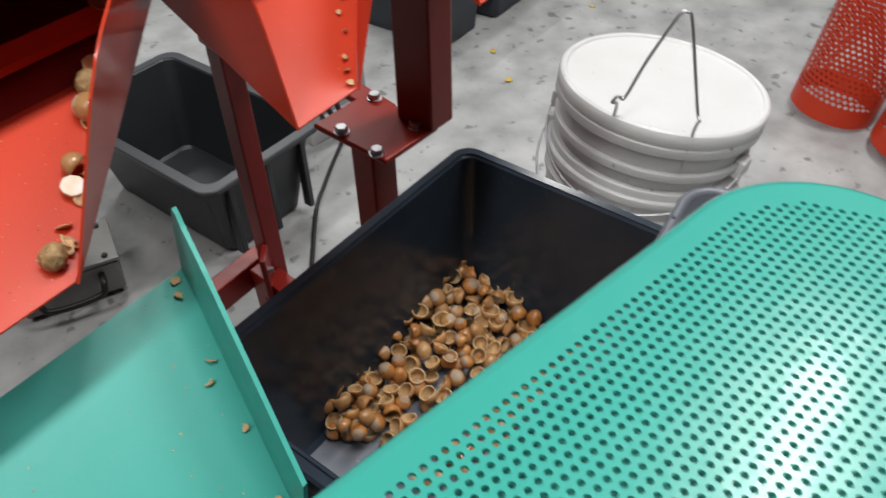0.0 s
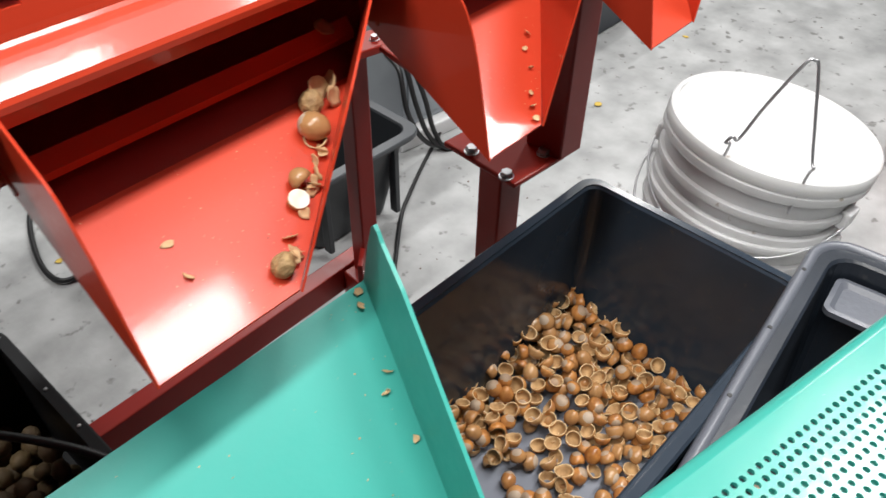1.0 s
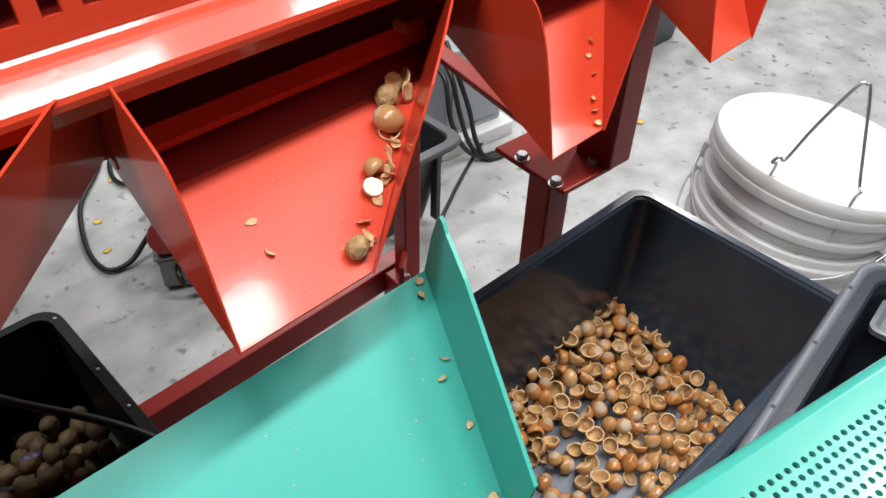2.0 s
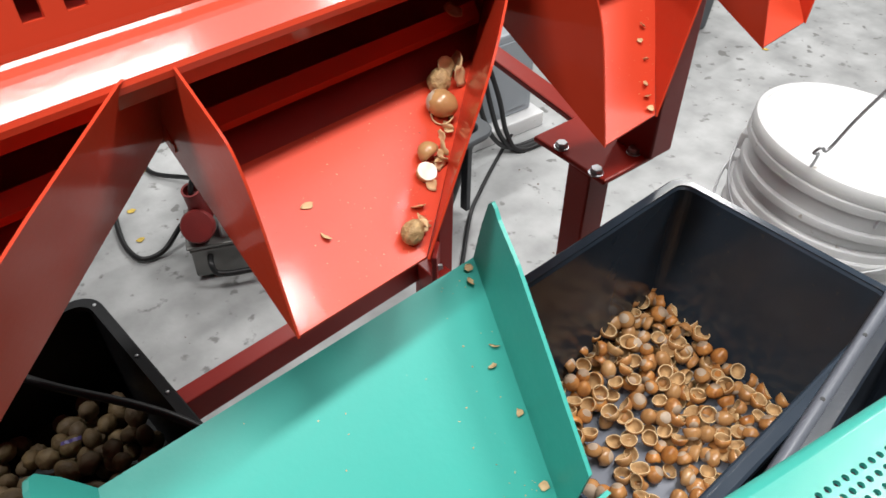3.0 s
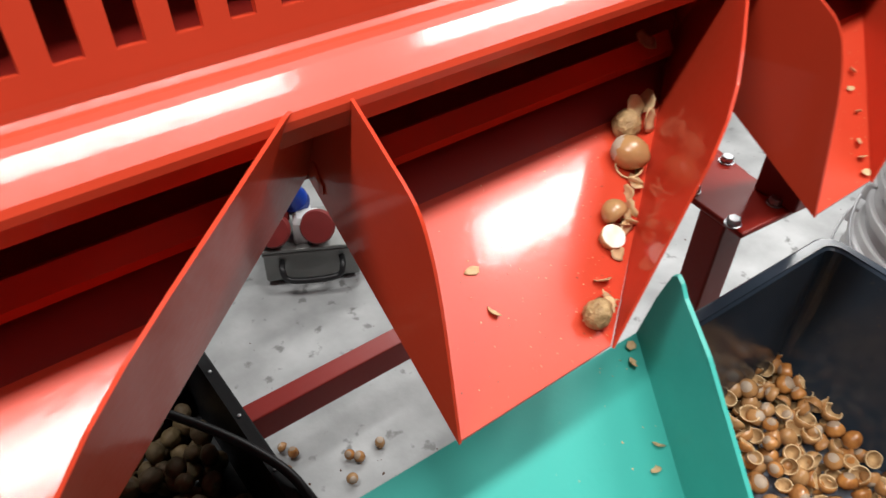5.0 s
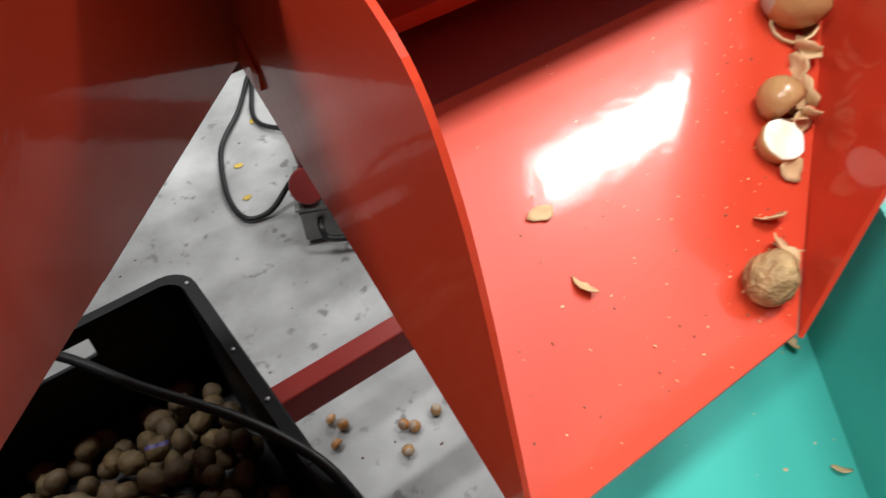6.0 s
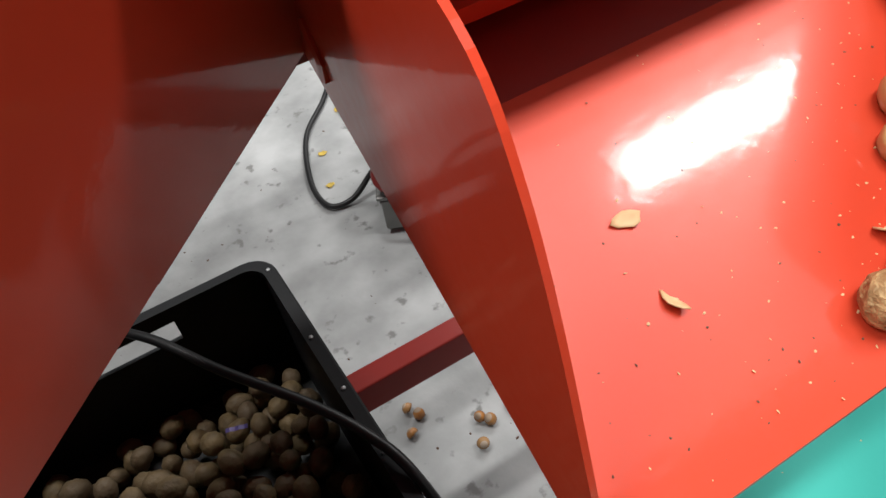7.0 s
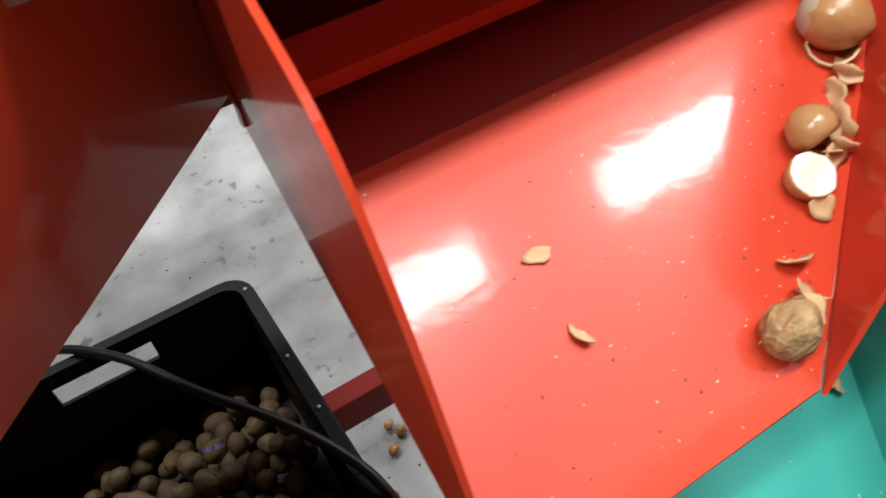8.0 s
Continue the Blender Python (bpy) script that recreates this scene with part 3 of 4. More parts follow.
pail_part("lid", [(0.150, 0.412), (0.156, 0.411), (0.1575, 0.414), (0.1575, 0.424), (0.1555, 0.426), (0.1575, 0.429), (0.1575, 0.441), (0.156, 0.447), (0.152, 0.4495), (0.148, 0.449), (0.146, 0.4455), (0.10, 0.4465), (0, 0.447)], label="white lid with dirt specks")
wire = [(0.880, 0.384, 0.409), (0.866, 0.372, 0.455), (0.850, 0.362, 0.497), (0.843, 0.366, 0.502), (0.846, 0.360, 0.512), (0.853, 0.354, 0.508), (0.868, 0.340, 0.555), (0.888, 0.318, 0.612), (0.893, 0.310, 0.617), (0.897, 0.304, 0.608), (0.893, 0.285, 0.545), (0.890, 0.270, 0.494), (0.884, 0.264, 0.490), (0.888, 0.268, 0.478), (0.886, 0.270, 0.455), (0.881, 0.272, 0.415)]
bm = bmesh.new()
tube(bm, smooth_path(wire, 5), 0.0022, 8)
ob = part("wire_handle", bm, STEEL, pail, "bent grey wire handle", smooth=True)
ob.matrix_parent_inverse = pail.matrix_world.inverted()


def bail(z0, z1, r, side, name="bail"):
    """A wire bail hanging round the pail from two ears, sagging at the front."""
    pts = []
    for k in range(25):
        a = radians(100 + side + 165 * k / 24)
        s = math.sin(math.pi * k / 24)
        pts.append((r * (1 + 0.02 * s) * math.cos(a), r * (1 + 0.02 * s) * math.sin(a), z0 + (z1 - z0) * s))
    bm = bmesh.new()
    tube(bm, pts, 0.0018, 6)
    ob = part(name, bm, STEEL, pail, "bright wire bail", smooth=True)
    bm = bmesh.new()
    tube(bm, pts[10:15], 0.0055, 10)
    part("grip", bm, WHITE, ob, "white plastic grip", smooth=True)


bail(0.372, 0.312, 0.151, 0)
bail(0.325, 0.255, 0.155, -3)
for a, z in ((100, 0.374), (265, 0.374), (97, 0.328), (262, 0.328)):
    bm = bmesh.new()
    box(bm, (0.138, -0.016, z - 0.014), (0.1525, 0.016, z + 0.014), m=pose(0, 0, 0, 0, 0, a), bevel=0.003)
    part("ear", bm, WHITE, pail)


# ---- red mesh drums ----
def mesh_drum(x, y, r, h, lean):
    drum = thing("mesh_drum", "red wire mesh cylinder with a solid base ring", "mesh drum", "mesh drums", at=pose(x, y, r * math.sin(radians(lean)), 0, lean, -55))
    bm = bmesh.new()
    lathe(bm, [(r, 0), (r, 0.045), (r - 0.003, 0.045), (r - 0.003, 0), (r, 0)], 40)
    part("base_ring", bm, RED, drum, smooth=False)
    bm = bmesh.new()
    lathe(bm, [(r, h - 0.03), (r, h), (r - 0.003, h), (r - 0.003, h - 0.03), (r, h - 0.03)], 40)
    part("top_ring", bm, RED, drum)
    vs, fs, n, step = [], [], 44, 0.0125
    rows_n = int((h - 0.075) / step)
    for j in range(rows_n):
        for i in range(n):
            a0, da = (i + 0.5 * (j % 2)) * 2 * math.pi / n, 2 * math.pi / n
            zc = 0.045 + (j + 0.5) * step
            b = len(vs)
            o = [(-0.5, -0.5), (0.5, -0.5), (0.5, 0.5), (-0.5, 0.5)]
            q = [(0, -0.43), (0.40, 0), (0, 0.43), (-0.40, 0)]
            for p, s in o + q:
                vs.append((r * math.cos(a0 + p * da), r * math.sin(a0 + p * da), zc + s * step))
            for k, (i0, i1, j0, j1) in enumerate(((0, 1, 5, 4), (1, 2, 6, 5), (2, 3, 7, 6), (3, 0, 4, 7))):
                fs.append((b + i0, b + i1, b + j0, b + j1))
    me = bpy.data.meshes.new("mesh_wall")
    me.from_pydata(vs, [], fs)
    me.materials.append(RED)
    ob = new("mesh_wall", me)
    ob.parent = drum
    return drum


mesh_drum(1.855, 0.215, 0.097, 0.55, 8)
mesh_drum(1.775, 0.015, 0.097, 0.55, 8)

# ---- the socket box, its plugs and the cables behind the chutes ----
sb = thing("socket_box", "grey metal socket box with red outlets and a blue plug", "socket box", at=pose(0.447, 1.196, 0, 0, 0, -27))
bm = bmesh.new()
box(bm, (-0.088, -0.03, 0.012), (0.088, 0.08, 0.085), bevel=0.004)
part("box_body", bm, METAL_GREY, sb)
bm = bmesh.new()
box(bm, (-0.094, -0.036, 0.085), (0.094, 0.086, 0.092), bevel=0.002)
box(bm, (-0.090, -0.032, 0.074), (0.090, 0.082, 0.080), bevel=0.002)
part("box_flange", bm, METAL_GREY, sb)
bm = bmesh.new()
tube(bm, smooth_path([(-0.055, -0.028, 0.06), (-0.055, -0.050, 0.055), (-0.045, -0.058, 0.038), (0, -0.060, 0.034), (0.045, -0.058, 0.038), (0.055, -0.050, 0.055), (0.055, -0.028, 0.06)], 6), 0.006, 8)
part("carry_handle", bm, RUBBER, sb, "black carrying handle", smooth=True)
for x in (-0.075, 0.075):
    bm = bmesh.new()
    lathe(bm, [(0, 0), (0.012, 0), (0.012, 0.012), (0, 0.012)], 16, m=pose(x, 0.0, 0))
    part("foot", bm, RUBBER, sb)
bm = bmesh.new()
loft(bm, [(0.030, 0.022, 0.008, 0.092), (0.028, 0.020, 0.008, 0.135), (0.020, 0.014, 0.006, 0.145)])
part("socket_body", bm, WHITE, sb, "white socket body")
for x, y in ((-0.072, -0.022), (0.072, -0.022), (0.072, 0.070), (-0.072, 0.070), (0.0, -0.024)):
    bm = bmesh.new()
    lathe(bm, [(0.0055, 0.092), (0.0055, 0.0955), (0.0045, 0.0965), (0, 0.0965)], 10, m=Matrix.Translation((x, y, 0)))
    part("screw", bm, RUBBER, sb)
for x in (-0.058, 0.022):
    bm = bmesh.new()
    lathe(bm, [(0, 0), (0.019, 0), (0.020, 0.022), (0.031, 0.024), (0.032, 0.038), (0.029, 0.043), (0.012, 0.045), (0, 0.045)], 32, m=pose(x, 0.006, 0.112, 58, 0, -12))
    cap = part("outlet_cap", bm, DULL_RED, sb, "round red hinged outlet cap", smooth=True)
    cap.data.set_sharp_from_angle(angle=radians(40))
bm = bmesh.new()
lathe(bm, [(0, 0), (0.022, 0), (0.023, 0.018), (0.018, 0.030), (0.017, 0.070), (0.0175, 0.078), (0.0135, 0.078), (0.0125, 0.060), (0, 0.060)], 28, m=pose(-0.055, 0.020, 0.122, 14, -6, 0))
plug = part("red_plug", bm, DULL_RED, sb, "red plug with a hollow cable end", smooth=True)
plug.data.set_sharp_from_angle(angle=radians(40))
bm = bmesh.new()
lathe(bm, [(0, 0), (0.025, 0), (0.027, 0.006), (0.027, 0.022), (0.023, 0.026), (0.021, 0.046), (0.013, 0.056), (0.010, 0.075), (0, 0.076)], 28, m=pose(-0.018, 0.040, 0.138, 24, -16, 0))
part("blue_plug", bm, BLUE, sb, "blue plug", smooth=True).data.set_sharp_from_angle(angle=radians(40))
bm = bmesh.new()
box(bm, (-0.020, -0.006, 0.092), (0.006, 0.050, 0.128), bevel=0.003)
part("socket_block", bm, WHITE, sb, "white socket block")


def cable(pts, r, label):
    bm = bmesh.new()
    tube(bm, smooth_path(pts, 8), r, 8)
    return tagged(part("cable", bm, RUBBER, smooth=True), label, "cable", "cables")


cable([(0.52, 1.78, 0.008), (0.441, 1.666, 0.008), (0.355, 1.566, 0.008), (0.302, 1.425, 0.008), (0.300, 1.341, 0.008), (0.345, 1.325, 0.012), (0.40, 1.33, 0.05), (0.425, 1.28, 0.10), (0.42, 1.235, 0.13)], 0.0055, "black rubber cable looping over the concrete floor")
cable([(0.60, 1.90, 0.008), (0.50, 1.72, 0.008), (0.455, 1.60, 0.008), (0.50, 1.48, 0.03), (0.47, 1.36, 0.09), (0.45, 1.24, 0.16)], 0.0055, "black cable rising to the socket box plug")
cable([(0.389, 1.222, 0.190), (0.396, 1.223, 0.212), (0.416, 1.226, 0.232), (0.414, 1.215, 0.262), (0.402, 1.19, 0.310), (0.388, 1.12, 0.44), (0.37, 1.00, 0.68), (0.36, 0.93, 0.852)], 0.0055, "black cable rising from the red plug to the machine")
cable([(-0.20, 0.93, 0.36), (-0.10, 0.88, 0.405), (-0.038, 0.816, 0.417), (0.012, 0.731, 0.418), (0.059, 0.659, 0.417), (0.088, 0.602, 0.416), (0.102, 0.555, 0.412), (0.112, 0.50, 0.36), (0.118, 0.46, 0.24), (0.12, 0.45, 0.06), (0.14, 0.47, 0.007), (0.25, 0.52, 0.007)], 0.0046, "thick black cable lying across the crate rim")
cable([(1.30, 1.20, 0.007), (1.072, 1.093, 0.007), (0.95, 1.03, 0.007), (0.875, 0.985, 0.007), (0.72, 0.86, 0.007), (0.62, 0.80, 0.007)], 0.0045, "thin black cable on the floor beside the bin")

cab = thing("control_cabinet", "grey enamelled control cabinet on a white plinth", "cabinet", at=pose(1.17, 1.26, 0, 0, 0, -8))
bm = bmesh.new()
box(bm, (-0.10, -0.12, 0), (0.12, 0.14, 0.04), bevel=0.003)
part("plinth", bm, WHITE, cab)
bm = bmesh.new()
box(bm, (-0.07, -0.09, 0.04), (0.10, 0.12, 0.26), bevel=0.006)
part("cabinet_body", bm, CABINET, cab)
bm = bmesh.new()
box(bm, (-0.055, -0.094, 0.06), (0.085, -0.090, 0.24), bevel=0.0015)
part("cabinet_door", bm, CABINET, cab)
for k in range(3):
    cable([(1.06 + 0.02 * k, 1.20, 0.24 + 0.02 * k), (1.05 + 0.02 * k, 1.15, 0.22), (1.04 + 0.03 * k, 1.12, 0.14), (1.08 + 0.02 * k, 1.11, 0.05), (1.14, 1.10 - 0.01 * k, 0.008), (1.25, 1.08 - 0.01 * k, 0.008)], 0.006, "black cable hanging at the control cabinet")


# ---- nuts and shells ----
def half_shell(seed, r=0.0090):
    """A broken half of a hazelnut shell: outside, pale broken edge, inside."""
    rnd = random.Random(seed)
    bm = bmesh.new()
    seg, rows_n = 14, 5
    cut = rnd.uniform(-0.15, 0.35)
    jag = [rnd.uniform(-0.16, 0.16) for _ in range(seg)]
    sx, sy, sz = rnd.uniform(0.92, 1.05), rnd.uniform(0.88, 1.0), rnd.uniform(0.95, 1.2)

    def at(k, t, rad):
        a = k * 2 * math.pi / seg
        top = cut + 0.5 * (jag[k] + jag[(k + 1) % seg])
        ang = -math.pi / 2 + t * (math.pi / 2 + math.asin(max(-0.9, min(0.9, top))))
        return Vector((rad * sx * math.cos(ang) * math.cos(a), rad * sy * math.cos(ang) * math.sin(a), rad * sz * math.sin(ang)))

    shells = []
    for rad in (r, r * 0.89):
        pole = bm.verts.new(at(0, 0, rad))
        rings = [[bm.verts.new(at(k, (j + 1) / rows_n, rad)) for k in range(seg)] for j in range(rows_n)]
        shells.append((pole, rings))
    for s, (pole, rings) in enumerate(shells):
        for k in range(seg):
            l = (k + 1) % seg
            fs = [bm.faces.new((pole, rings[0][k], rings[0][l]))]
            for j in range(rows_n - 1):
                fs.append(bm.faces.new((rings[j][k], rings[j][l], rings[j + 1][l], rings[j + 1][k])))
            for n_, f in enumerate(fs):
                f.material_index = 2 if s else (1 if n_ < 2 else 0)
    for k in range(seg):
        l = (k + 1) % seg
        bm.faces.new((shells[0][1][-1][k], shells[0][1][-1][l], shells[1][1][-1][l], shells[1][1][-1][k])).material_index = 3
    return bm


def whole_nut(seed, r, squash, ridges):
    rnd = random.Random(seed)
    bm = bmesh.new()
    bmesh.ops.create_icosphere(bm, subdivisions=3, radius=r)
    off = Vector((rnd.uniform(0, 9), rnd.uniform(0, 9), rnd.uniform(0, 9)))
    for v in bm.verts:
        d = v.co.normalized()
        a = math.atan2(d.y, d.x)
        bump = 1 + ridges * (0.5 * math.sin(a * 9 + 2 * noise.noise(d * 2 + off)) * (1 - abs(d.z)) + noise.noise(d * 4 + off))
        v.co = Vector((d.x * squash, d.y * squash, d.z * (1.12 + 0.12 * max(0, d.z) ** 4))) * r * bump
    for f in bm.faces:
        if f.calc_center_median().z < -0.62 * r:
            f.material_index = 1
    return bm


def mesh_of(bm, name, mats, smooth=True):
    ob = part(name, bm, mats, smooth=smooth)
    me = ob.data
    bpy.data.objects.remove(ob)
    return me


SHELLS = [mesh_of(half_shell(s), "hazelnut_shell", [SHELL_OUT, PALE, INNER, RIM]) for s in range(9)]
HAZELS = [mesh_of(whole_nut(40 + s, 0.0085, 0.95, 0.02), "hazelnut", [SHELL_OUT, PALE]) for s in range(3)]
WALNUTS = [mesh_of(whole_nut(60 + s, 0.0135, 0.93, 0.09), "whole_nut", [WALNUT, WALNUT]) for s in range(5)]


def settle(spots, x, y, r, z0, fall=0.8):
    """The height at which a nut of radius r comes to rest at x, y on those already there."""
    z = z0 + r
    for a, b, c, q in spots:
        d2 = (a - x) ** 2 + (b - y) ** 2
        reach = (r + q) * fall
        if d2 < reach * reach:
            z = max(z, c + math.sqrt(reach * reach - d2))
    return z


rnd = random.Random(5)
spots = []
TUBM = pose(0.3615, 0.279, 0.4352, 0, 0, -2)
tries = 0
while len(spots) < 298 and tries < 20000:
    tries += 1
    x, y = -0.066 + 0.215 * rnd.random() ** 0.85, -0.083 + 0.186 * rnd.random() ** 0.72
    dense = x > 0.035 + 0.02 * math.sin(y * 60)
    if not dense:
        edge = y > 0.048 or y < -0.03 - 0.5 * (0.045 - x)
        if rnd.random() > (0.38 if edge else 0.025):
            continue
    z = settle(spots, x, y, 0.0078, 0.0, 0.84)
    if z > 0.0078 + (0.018 + 0.018 * max(0, y / 0.08) if x > 0.05 else 0.011 + 0.013 * max(0, y / 0.08)):
        continue
    spots.append((x, y, z, 0.0078))
for k, (x, y, z, r) in enumerate(spots):
    whole = rnd.random() < 0.13
    me = rnd.choice(HAZELS if whole else SHELLS)
    ob = new("hazelnut" if whole else "hazelnut_shell", me)
    up = rnd.random()
    tilt = rnd.gauss(0, 28) if up < 0.60 else (180 + rnd.gauss(0, 45) if up < 0.85 else rnd.uniform(60, 120))
    ob.matrix_world = TUBM @ pose(x, y, z - 0.0005, tilt, rnd.gauss(0, 20), rnd.uniform(0, 360)) @ Matrix.Scale(rnd.uniform(0.83, 1.03), 4)
    tagged(ob, "whole brown hazelnut among the shells in the tub" if whole else "cracked brown hazelnut shell lying in the black tub", "hazelnut" if whole else "nut shell", "hazelnut shells in the tub")

crate_spots = []
tries = 0
while len(crate_spots) < 290 and tries < 20000:
    tries += 1
    x, y = rnd.uniform(CX0 + 0.03, CX1 - 0.029), rnd.uniform(CY0 + 0.03, CY1 - 0.03)
    z = settle(crate_spots, x, y, 0.0128, CZ0 + 0.006, 0.86)
    top = 0.276 + 0.060 * max(0, min(1, (0.84 - y) / 0.16))
    if z > top:
        continue
    crate_spots.append((x, y, z, 0.0128))
for x, y, z, r in crate_spots:
    ob = new("whole_nut", rnd.choice(WALNUTS))
    ob.matrix_world = pose(x, y, z, rnd.uniform(0, 360), rnd.uniform(0, 360), rnd.uniform(0, 360)) @ Matrix.Scale(rnd.uniform(0.78, 1.00), 4)
    tagged(ob, "dusty brown whole nut lying in the black crate", "nut", "nuts in the crate")

bm = bmesh.new()
for k in range(5):
    sheet(bm, [(0.010 * k - 0.022, -0.004, 0.002 * (k % 2)), (0.010 * k - 0.012, -0.005, 0.002 * ((k + 1) % 2)), (0.010 * k - 0.012, 0.004, 0.002 * ((k + 1) % 2) + 0.001), (0.010 * k - 0.022, 0.005, 0.002 * (k % 2))], 0.0003, Vector((0, 0, 1)))
scrap = part("foil_scrap", bm, PURPLE)
scrap.matrix_world = pose(-0.002, 0.731, 0.338, 10, -8, -25) @ Matrix.Scale(0.45, 4)
tagged(scrap, "crumpled purple scrap lying among the whole nuts", "scrap")


def lay(name, me, x, y, lift, label, category, rot, scale=1.0, group="nuts on the chute"):
    ob = new(name, me)
    ob.matrix_world = pose(x, y, floor_z(y) + lift, *rot) @ Matrix.Scale(scale, 4)
    return tagged(ob, label, category, group)


def flake_mesh(seed, size):
    """A thin curled chip of shell."""
    r_ = random.Random(seed)
    bm = bmesh.new()
    n, ball = 11, size * r_.uniform(1.6, 2.6)
    long_, wide = r_.uniform(0.85, 1.0), r_.uniform(0.6, 0.85)
    edge = [(size * long_ * r_.uniform(0.7, 1.12) * math.cos(k * 2 * math.pi / n), size * wide * r_.uniform(0.65, 1.15) * math.sin(k * 2 * math.pi / n)) for k in range(n)]

    def cup(x, y, lift):
        d = min(math.hypot(x, y) / ball, 1.3)
        s_ = math.sin(d) / d if d > 1e-6 else 1.0
        return (x * s_, y * s_, ball * (1 - math.cos(d)) + lift + 0.05 * size * noise.noise(Vector((x, y, seed)) * 400))

    layers = []
    for lift in (0.0, 0.0005):
        layers.append((bm.verts.new(cup(0, 0, lift)), [bm.verts.new(cup(x * 0.55, y * 0.55, lift)) for x, y in edge], [bm.verts.new(cup(x, y, lift)) for x, y in edge]))
    for c_, mid, rim in layers:
        for k in range(n):
            l = (k + 1) % n
            bm.faces.new((c_, mid[k], mid[l]))
            bm.faces.new((mid[k], rim[k], rim[l], mid[l]))
    for k in range(n):
        l = (k + 1) % n
        bm.faces.new((layers[0][2][k], layers[0][2][l], layers[1][2][l], layers[1][2][k]))
    return mesh_of(bm, "shell_flake", [FLAKE])


FLAKES = [flake_mesh(s, 0.006) for s in range(6)]
BIG_FLAKES = [flake_mesh(20 + s, 0.011) for s in range(4)]
BIG = [mesh_of(whole_nut(80 + s, 0.0066, 1.0, 0.05), "nut", [SHELL_OUT, PALE]) for s in range(2)]
ROUGH = [mesh_of(whole_nut(90 + s, 0.0060, 1.0, 0.13), "nut", [HUSK, HUSK]) for s in range(3)]
HALF = [mesh_of(half_shell(120 + s, 0.0072), "nut_shell", [SHELL_OUT, SHELL_OUT, INNER, RIM]) for s in range(3)]
def cut_nut(seed, r):
    """A nut cut through: brown shell below, an uneven white face above."""
    bm = whole_nut(seed, r, 1.0, 0.06)
    top = 0.25 * r
    for v in bm.verts:
        if v.co.z > top:
            v.co.z = top + 0.08 * r * noise.noise(v.co * 700) - 0.02 * r
    for f in bm.faces:
        f.material_index = 1 if min(v.co.z for v in f.verts) > 0.1 * r else 0
    return bm


CUT = mesh_of(cut_nut(71, 0.0068), "nut_kernel", [SHELL_OUT, KERNEL])

lay("nut", ROUGH[0], 0.1285, 0.3085, 0.0052, "rough brown nut at the mouth of the red chute", "nut", (20, 30, 40), 0.88)
lay("shell_flake", FLAKES[1], 0.141, 0.3185, 0.0018, "small broken shell chip on the red chute", "shell chip", (40, 10, 140), 0.7)
lay("nut_kernel", CUT, 0.156, 0.329, 0.0042, "cracked nut showing its white kernel", "nut kernel", (28, -12, 10), 0.75)
lay("nut_shell", HALF[0], 0.1635, 0.3355, 0.005, "brown half shell beside the white kernel", "nut shell", (150, 30, 70), 0.85)
lay("nut", BIG[0], 0.1875, 0.3525, 0.007, "glossy cracked hazelnut resting against the chute wall", "nut", (100, 20, 30), 1.08)
lay("nut_shell", HALF[1], 0.1858, 0.3500, 0.0042, "pale open half shell under the hazelnut", "nut shell", (20, -30, 10), 0.9)
lay("nut", ROUGH[2], 0.1965, 0.3635, 0.006, "rough brown nut high up the chute", "nut", (200, 40, 80), 1.0)
for k, (x, y, lift, rx, ry, rz) in enumerate(((0.203, 0.3675, 0.008, 60, 20, 10), (0.213, 0.368, 0.006, -50, 30, 100), (0.209, 0.3625, 0.005, 70, 60, 0))):
    lay("shell_flake", BIG_FLAKES[k], x, y, lift, "pale curved shell chip against the chute wall", "shell chip", (rx, ry, rz), 0.75)
for k in range(12):
    y = 0.330 + 0.016 * rnd.random() if k < 8 else 0.306 + 0.02 * rnd.random()
    lay("shell_flake", FLAKES[k % 6], right_x(0.129, 0.262, y) - 0.004 - 0.004 * rnd.random(), y, 0.002, "small broken shell chip on the red chute", "shell chip", (26 + rnd.gauss(0, 30), rnd.gauss(0, 30), rnd.uniform(0, 360)), rnd.uniform(0.5, 0.9))
for x, y in ((0.097, 0.343), (0.095, 0.328)):
    lay("shell_flake", FLAKES[2], x, y, 0.0004, "pale shell chip lying on the red chute", "shell chip", (26, 0, rnd.uniform(0, 360)), 0.55)
for k, (x, y) in enumerate(((0.341, 0.338), (0.333, 0.327), (0.318, 0.3155), (0.312, 0.309), (0.307, 0.303), (0.352, 0.345))):
    lay("shell_flake", FLAKES[k % 6], x - 0.002, y, 0.002, "small broken shell chip in the chute corner", "shell chip", (30, rnd.gauss(0, 20), rnd.uniform(0, 360)), rnd.uniform(0.35, 0.6))
ob = new("shell_flake", BIG_FLAKES[3])
ob.matrix_world = pose(0.226, 0.3860, 0.8722, 30, 0, 30) @ Matrix.Scale(0.7, 4)
tagged(ob, "pale shell chip lying on the cross bar", "shell chip", "nuts on the chute")

# fine crumbs, past counting
def crumbs(name, label, spots_, mat, size):
    bm = bmesh.new()
    r_ = random.Random(len(spots_))
    for m in spots_:
        n = 6
        vs = [bm.verts.new(m @ Vector((size * r_.uniform(0.4, 1) * math.cos(k * 2 * math.pi / n), size * r_.uniform(0.3, 0.7) * math.sin(k * 2 * math.pi / n), 0.0002))) for k in range(n)]
        top = bm.verts.new(m @ Vector((0, 0, size * 0.5)))
        for k in range(n):
            bm.faces.new((vs[k], vs[(k + 1) % n], top))
        bm.faces.new(vs[::-1])
    return tagged(part(name, bm, mat), label, "crumbs", kind="stuff")


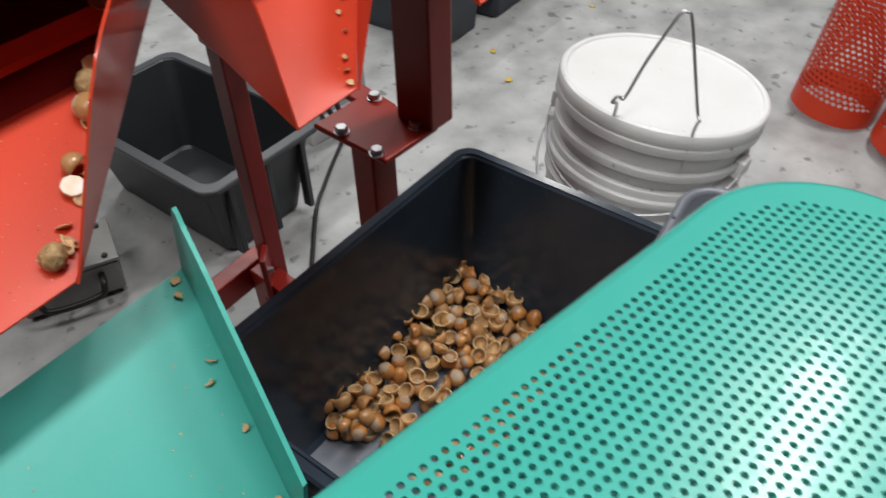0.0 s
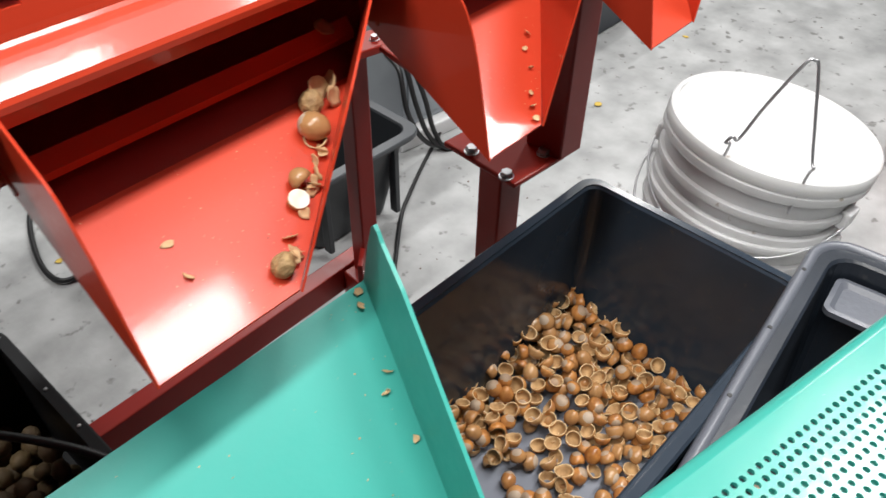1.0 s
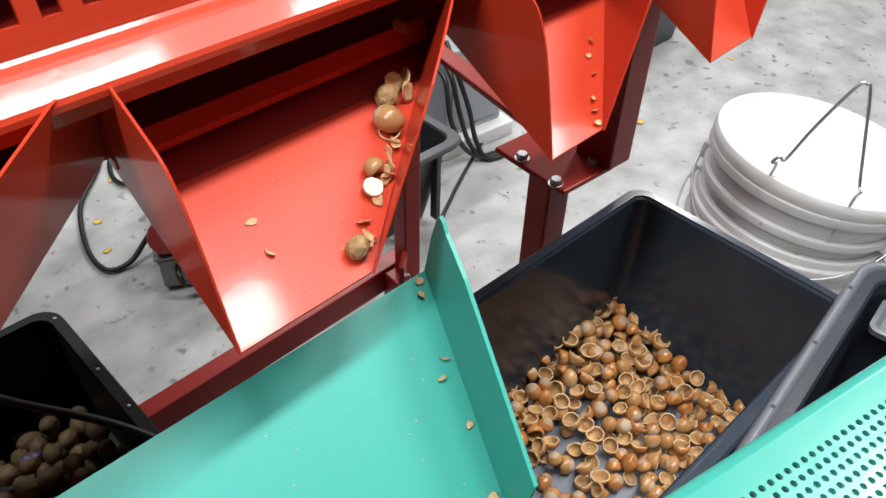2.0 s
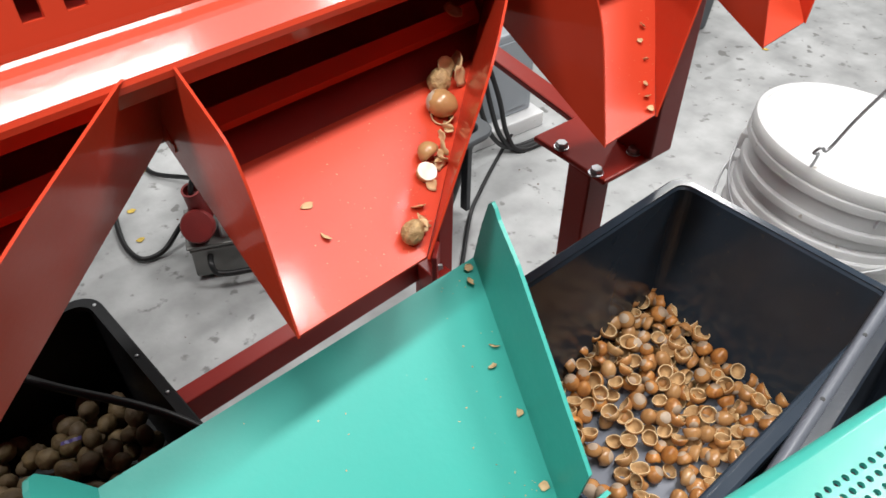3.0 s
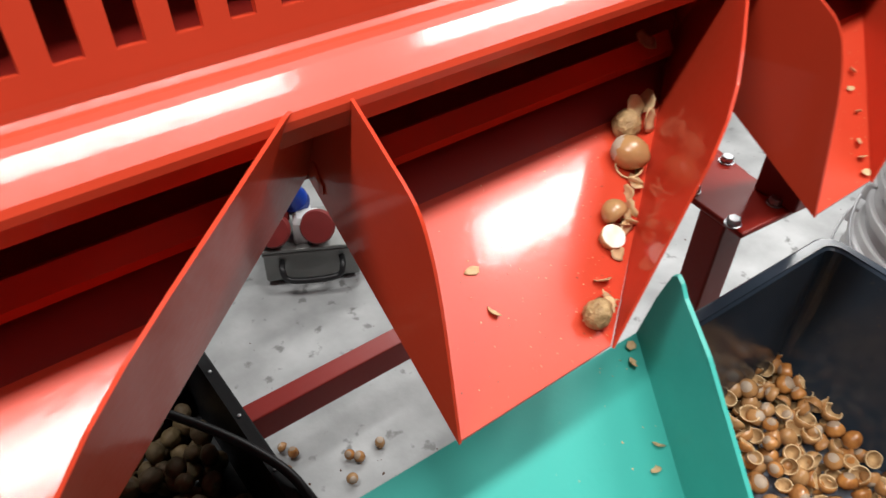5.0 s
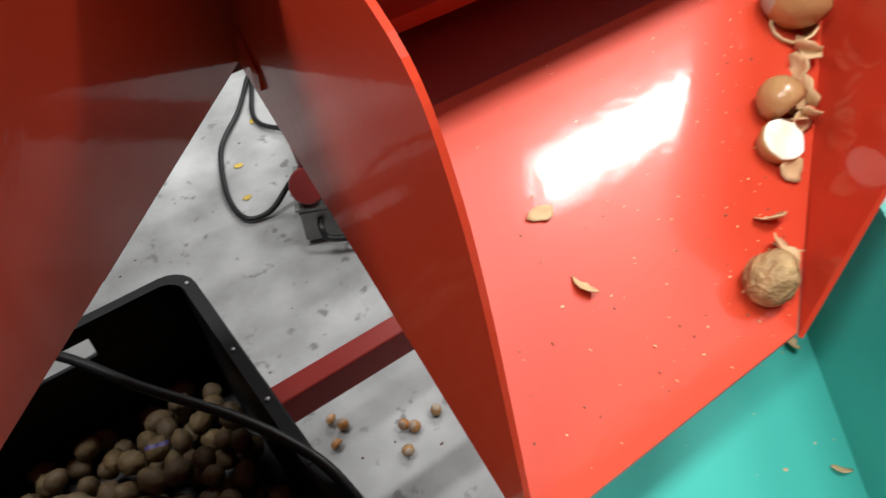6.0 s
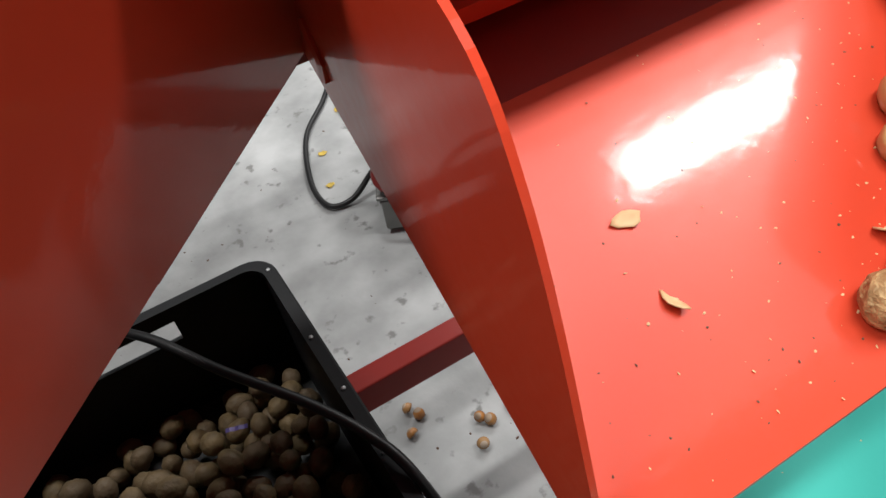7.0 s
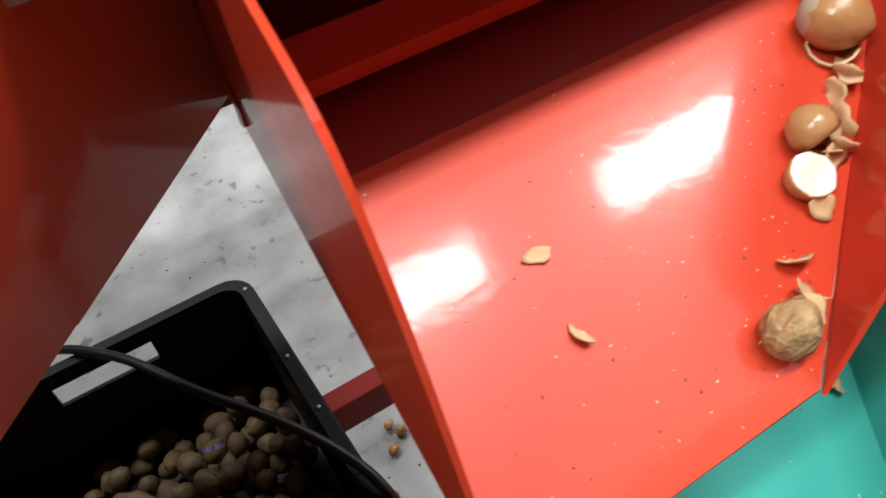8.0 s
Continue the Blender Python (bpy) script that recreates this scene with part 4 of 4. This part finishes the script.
ms = []
for _ in range(150):
    y = rnd.uniform(0.302, 0.371)
    x = 0.061 + (right_x(0.129, 0.262, y) - 0.063) * rnd.random() ** 0.6
    ms.append(pose(x, y, floor_z(y), 26, 0, rnd.uniform(0, 360)) @ Matrix.Scale(rnd.uniform(0.25, 1.0), 4))
for _ in range(50):
    y = rnd.uniform(0.302, 0.371)
    x = 0.262 + (right_x(0.306, 0.428, y) - 0.263) * rnd.random() ** 0.5
    ms.append(pose(x, y, floor_z(y), 26, 0, rnd.uniform(0, 360)) @ Matrix.Scale(rnd.uniform(0.3, 1), 4))
crumbs("shell_crumbs", "fine pale shell crumbs scattered on the red chutes", ms, FLAKE, 0.0006)
ms = []
for _ in range(90):
    y = rnd.uniform(0.303, 0.370)
    x = 0.063 + (right_x(0.129, 0.262, y) - 0.066) * rnd.random() ** 0.7
    ms.append(pose(x, y, floor_z(y), 26, 0, rnd.uniform(0, 360)) @ Matrix.Scale(rnd.uniform(0.15, 0.65) ** 1.2, 4))
crumbs("husk_crumbs", "dark brown husk specks on the red chute floor", ms, HUSK_DARK, 0.0010)
ms = []
for _ in range(70):
    t, u = rnd.random(), rnd.random()
    u = 1 - 0.12 * rnd.random() if rnd.random() < 0.5 else u
    p = GA + (GB - GA) * u * 0.98 + DOWN * 0.115 * t
    ms.append(pose(p.x, p.y, p.z, 31, 0, rnd.uniform(0, 360)) @ Matrix.Scale(rnd.uniform(0.3, 1.2), 4))
crumbs("shell_crumbs", "brown shell crumbs along the green tray's corner", ms, FLAKE, 0.0009)
for k, (t, off) in enumerate(((0.03, 0.006), (0.08, 0.008), (0.34, 0.007), (0.40, 0.012), (0.60, 0.005), (0.86, 0.006))):
    p = GB + DOWN * 0.118 * t
    ob = new("shell_flake", FLAKES[k])
    ob.matrix_world = pose(p.x - off, p.y, p.z + 0.0012, 31, 0, 60 * k) @ Matrix.Scale(0.55, 4)
    tagged(ob, "orange brown shell chip in the green tray's corner", "shell chip", "chips on the green tray")

# scraps on the concrete
for k, (x, y) in enumerate(((1.555, 0.933), (1.659, 1.047), (2.05, 0.95), (0.36, 1.50), (0.33, 1.40), (0.45, 1.62), (1.36, 1.04))):
    ob = new("dry_leaf", flake_mesh(200 + k, 0.016))
    ob.data.materials[0] = LEAF
    ob.matrix_world = pose(x, y, 0.001, 0, 0, 50 * k) @ Matrix.Scale(1.0 if k < 2 else 0.7, 4)
    tagged(ob, "dry yellow leaf scrap on the concrete floor", "leaf", "scraps on the floor")
for k, (x, y) in enumerate(((0.213, 0.852), (0.205, 0.868), (0.291, 0.787), (0.281, 0.799), (0.262, 0.762), (0.190, 0.83), (0.33, 0.79), (0.155, 0.77))):
    ob = new("hazelnut_shell", SHELLS[k])
    ob.matrix_world = pose(x, y, 0.008, rnd.uniform(120, 240), 0, 40 * k)
    tagged(ob, "brown hazelnut shell lying on the concrete floor", "nut shell", "scraps on the floor")
ms = [pose(rnd.uniform(-0.2, 2.6), rnd.uniform(0.3, 2.2), 0, 0, 0, rnd.uniform(0, 360)) @ Matrix.Scale(rnd.uniform(0.3, 1.2), 4) for _ in range(350)]
crumbs("floor_dirt", "dark dirt specks and chips on the concrete", ms, HUSK_DARK, 0.0034)
for k, (x, y) in enumerate(((0.02, -0.06), (0.05, -0.075), (0.10, -0.03))):
    ob = new("hazelnut_shell", SHELLS[k])
    ob.matrix_world = pose(0.40 + x, 0.05 - y, 0.444, 150, 20, 80 * k)
    tagged(ob, "brown hazelnut shell lying in the empty grey tub", "nut shell", "shells in the grey tub")
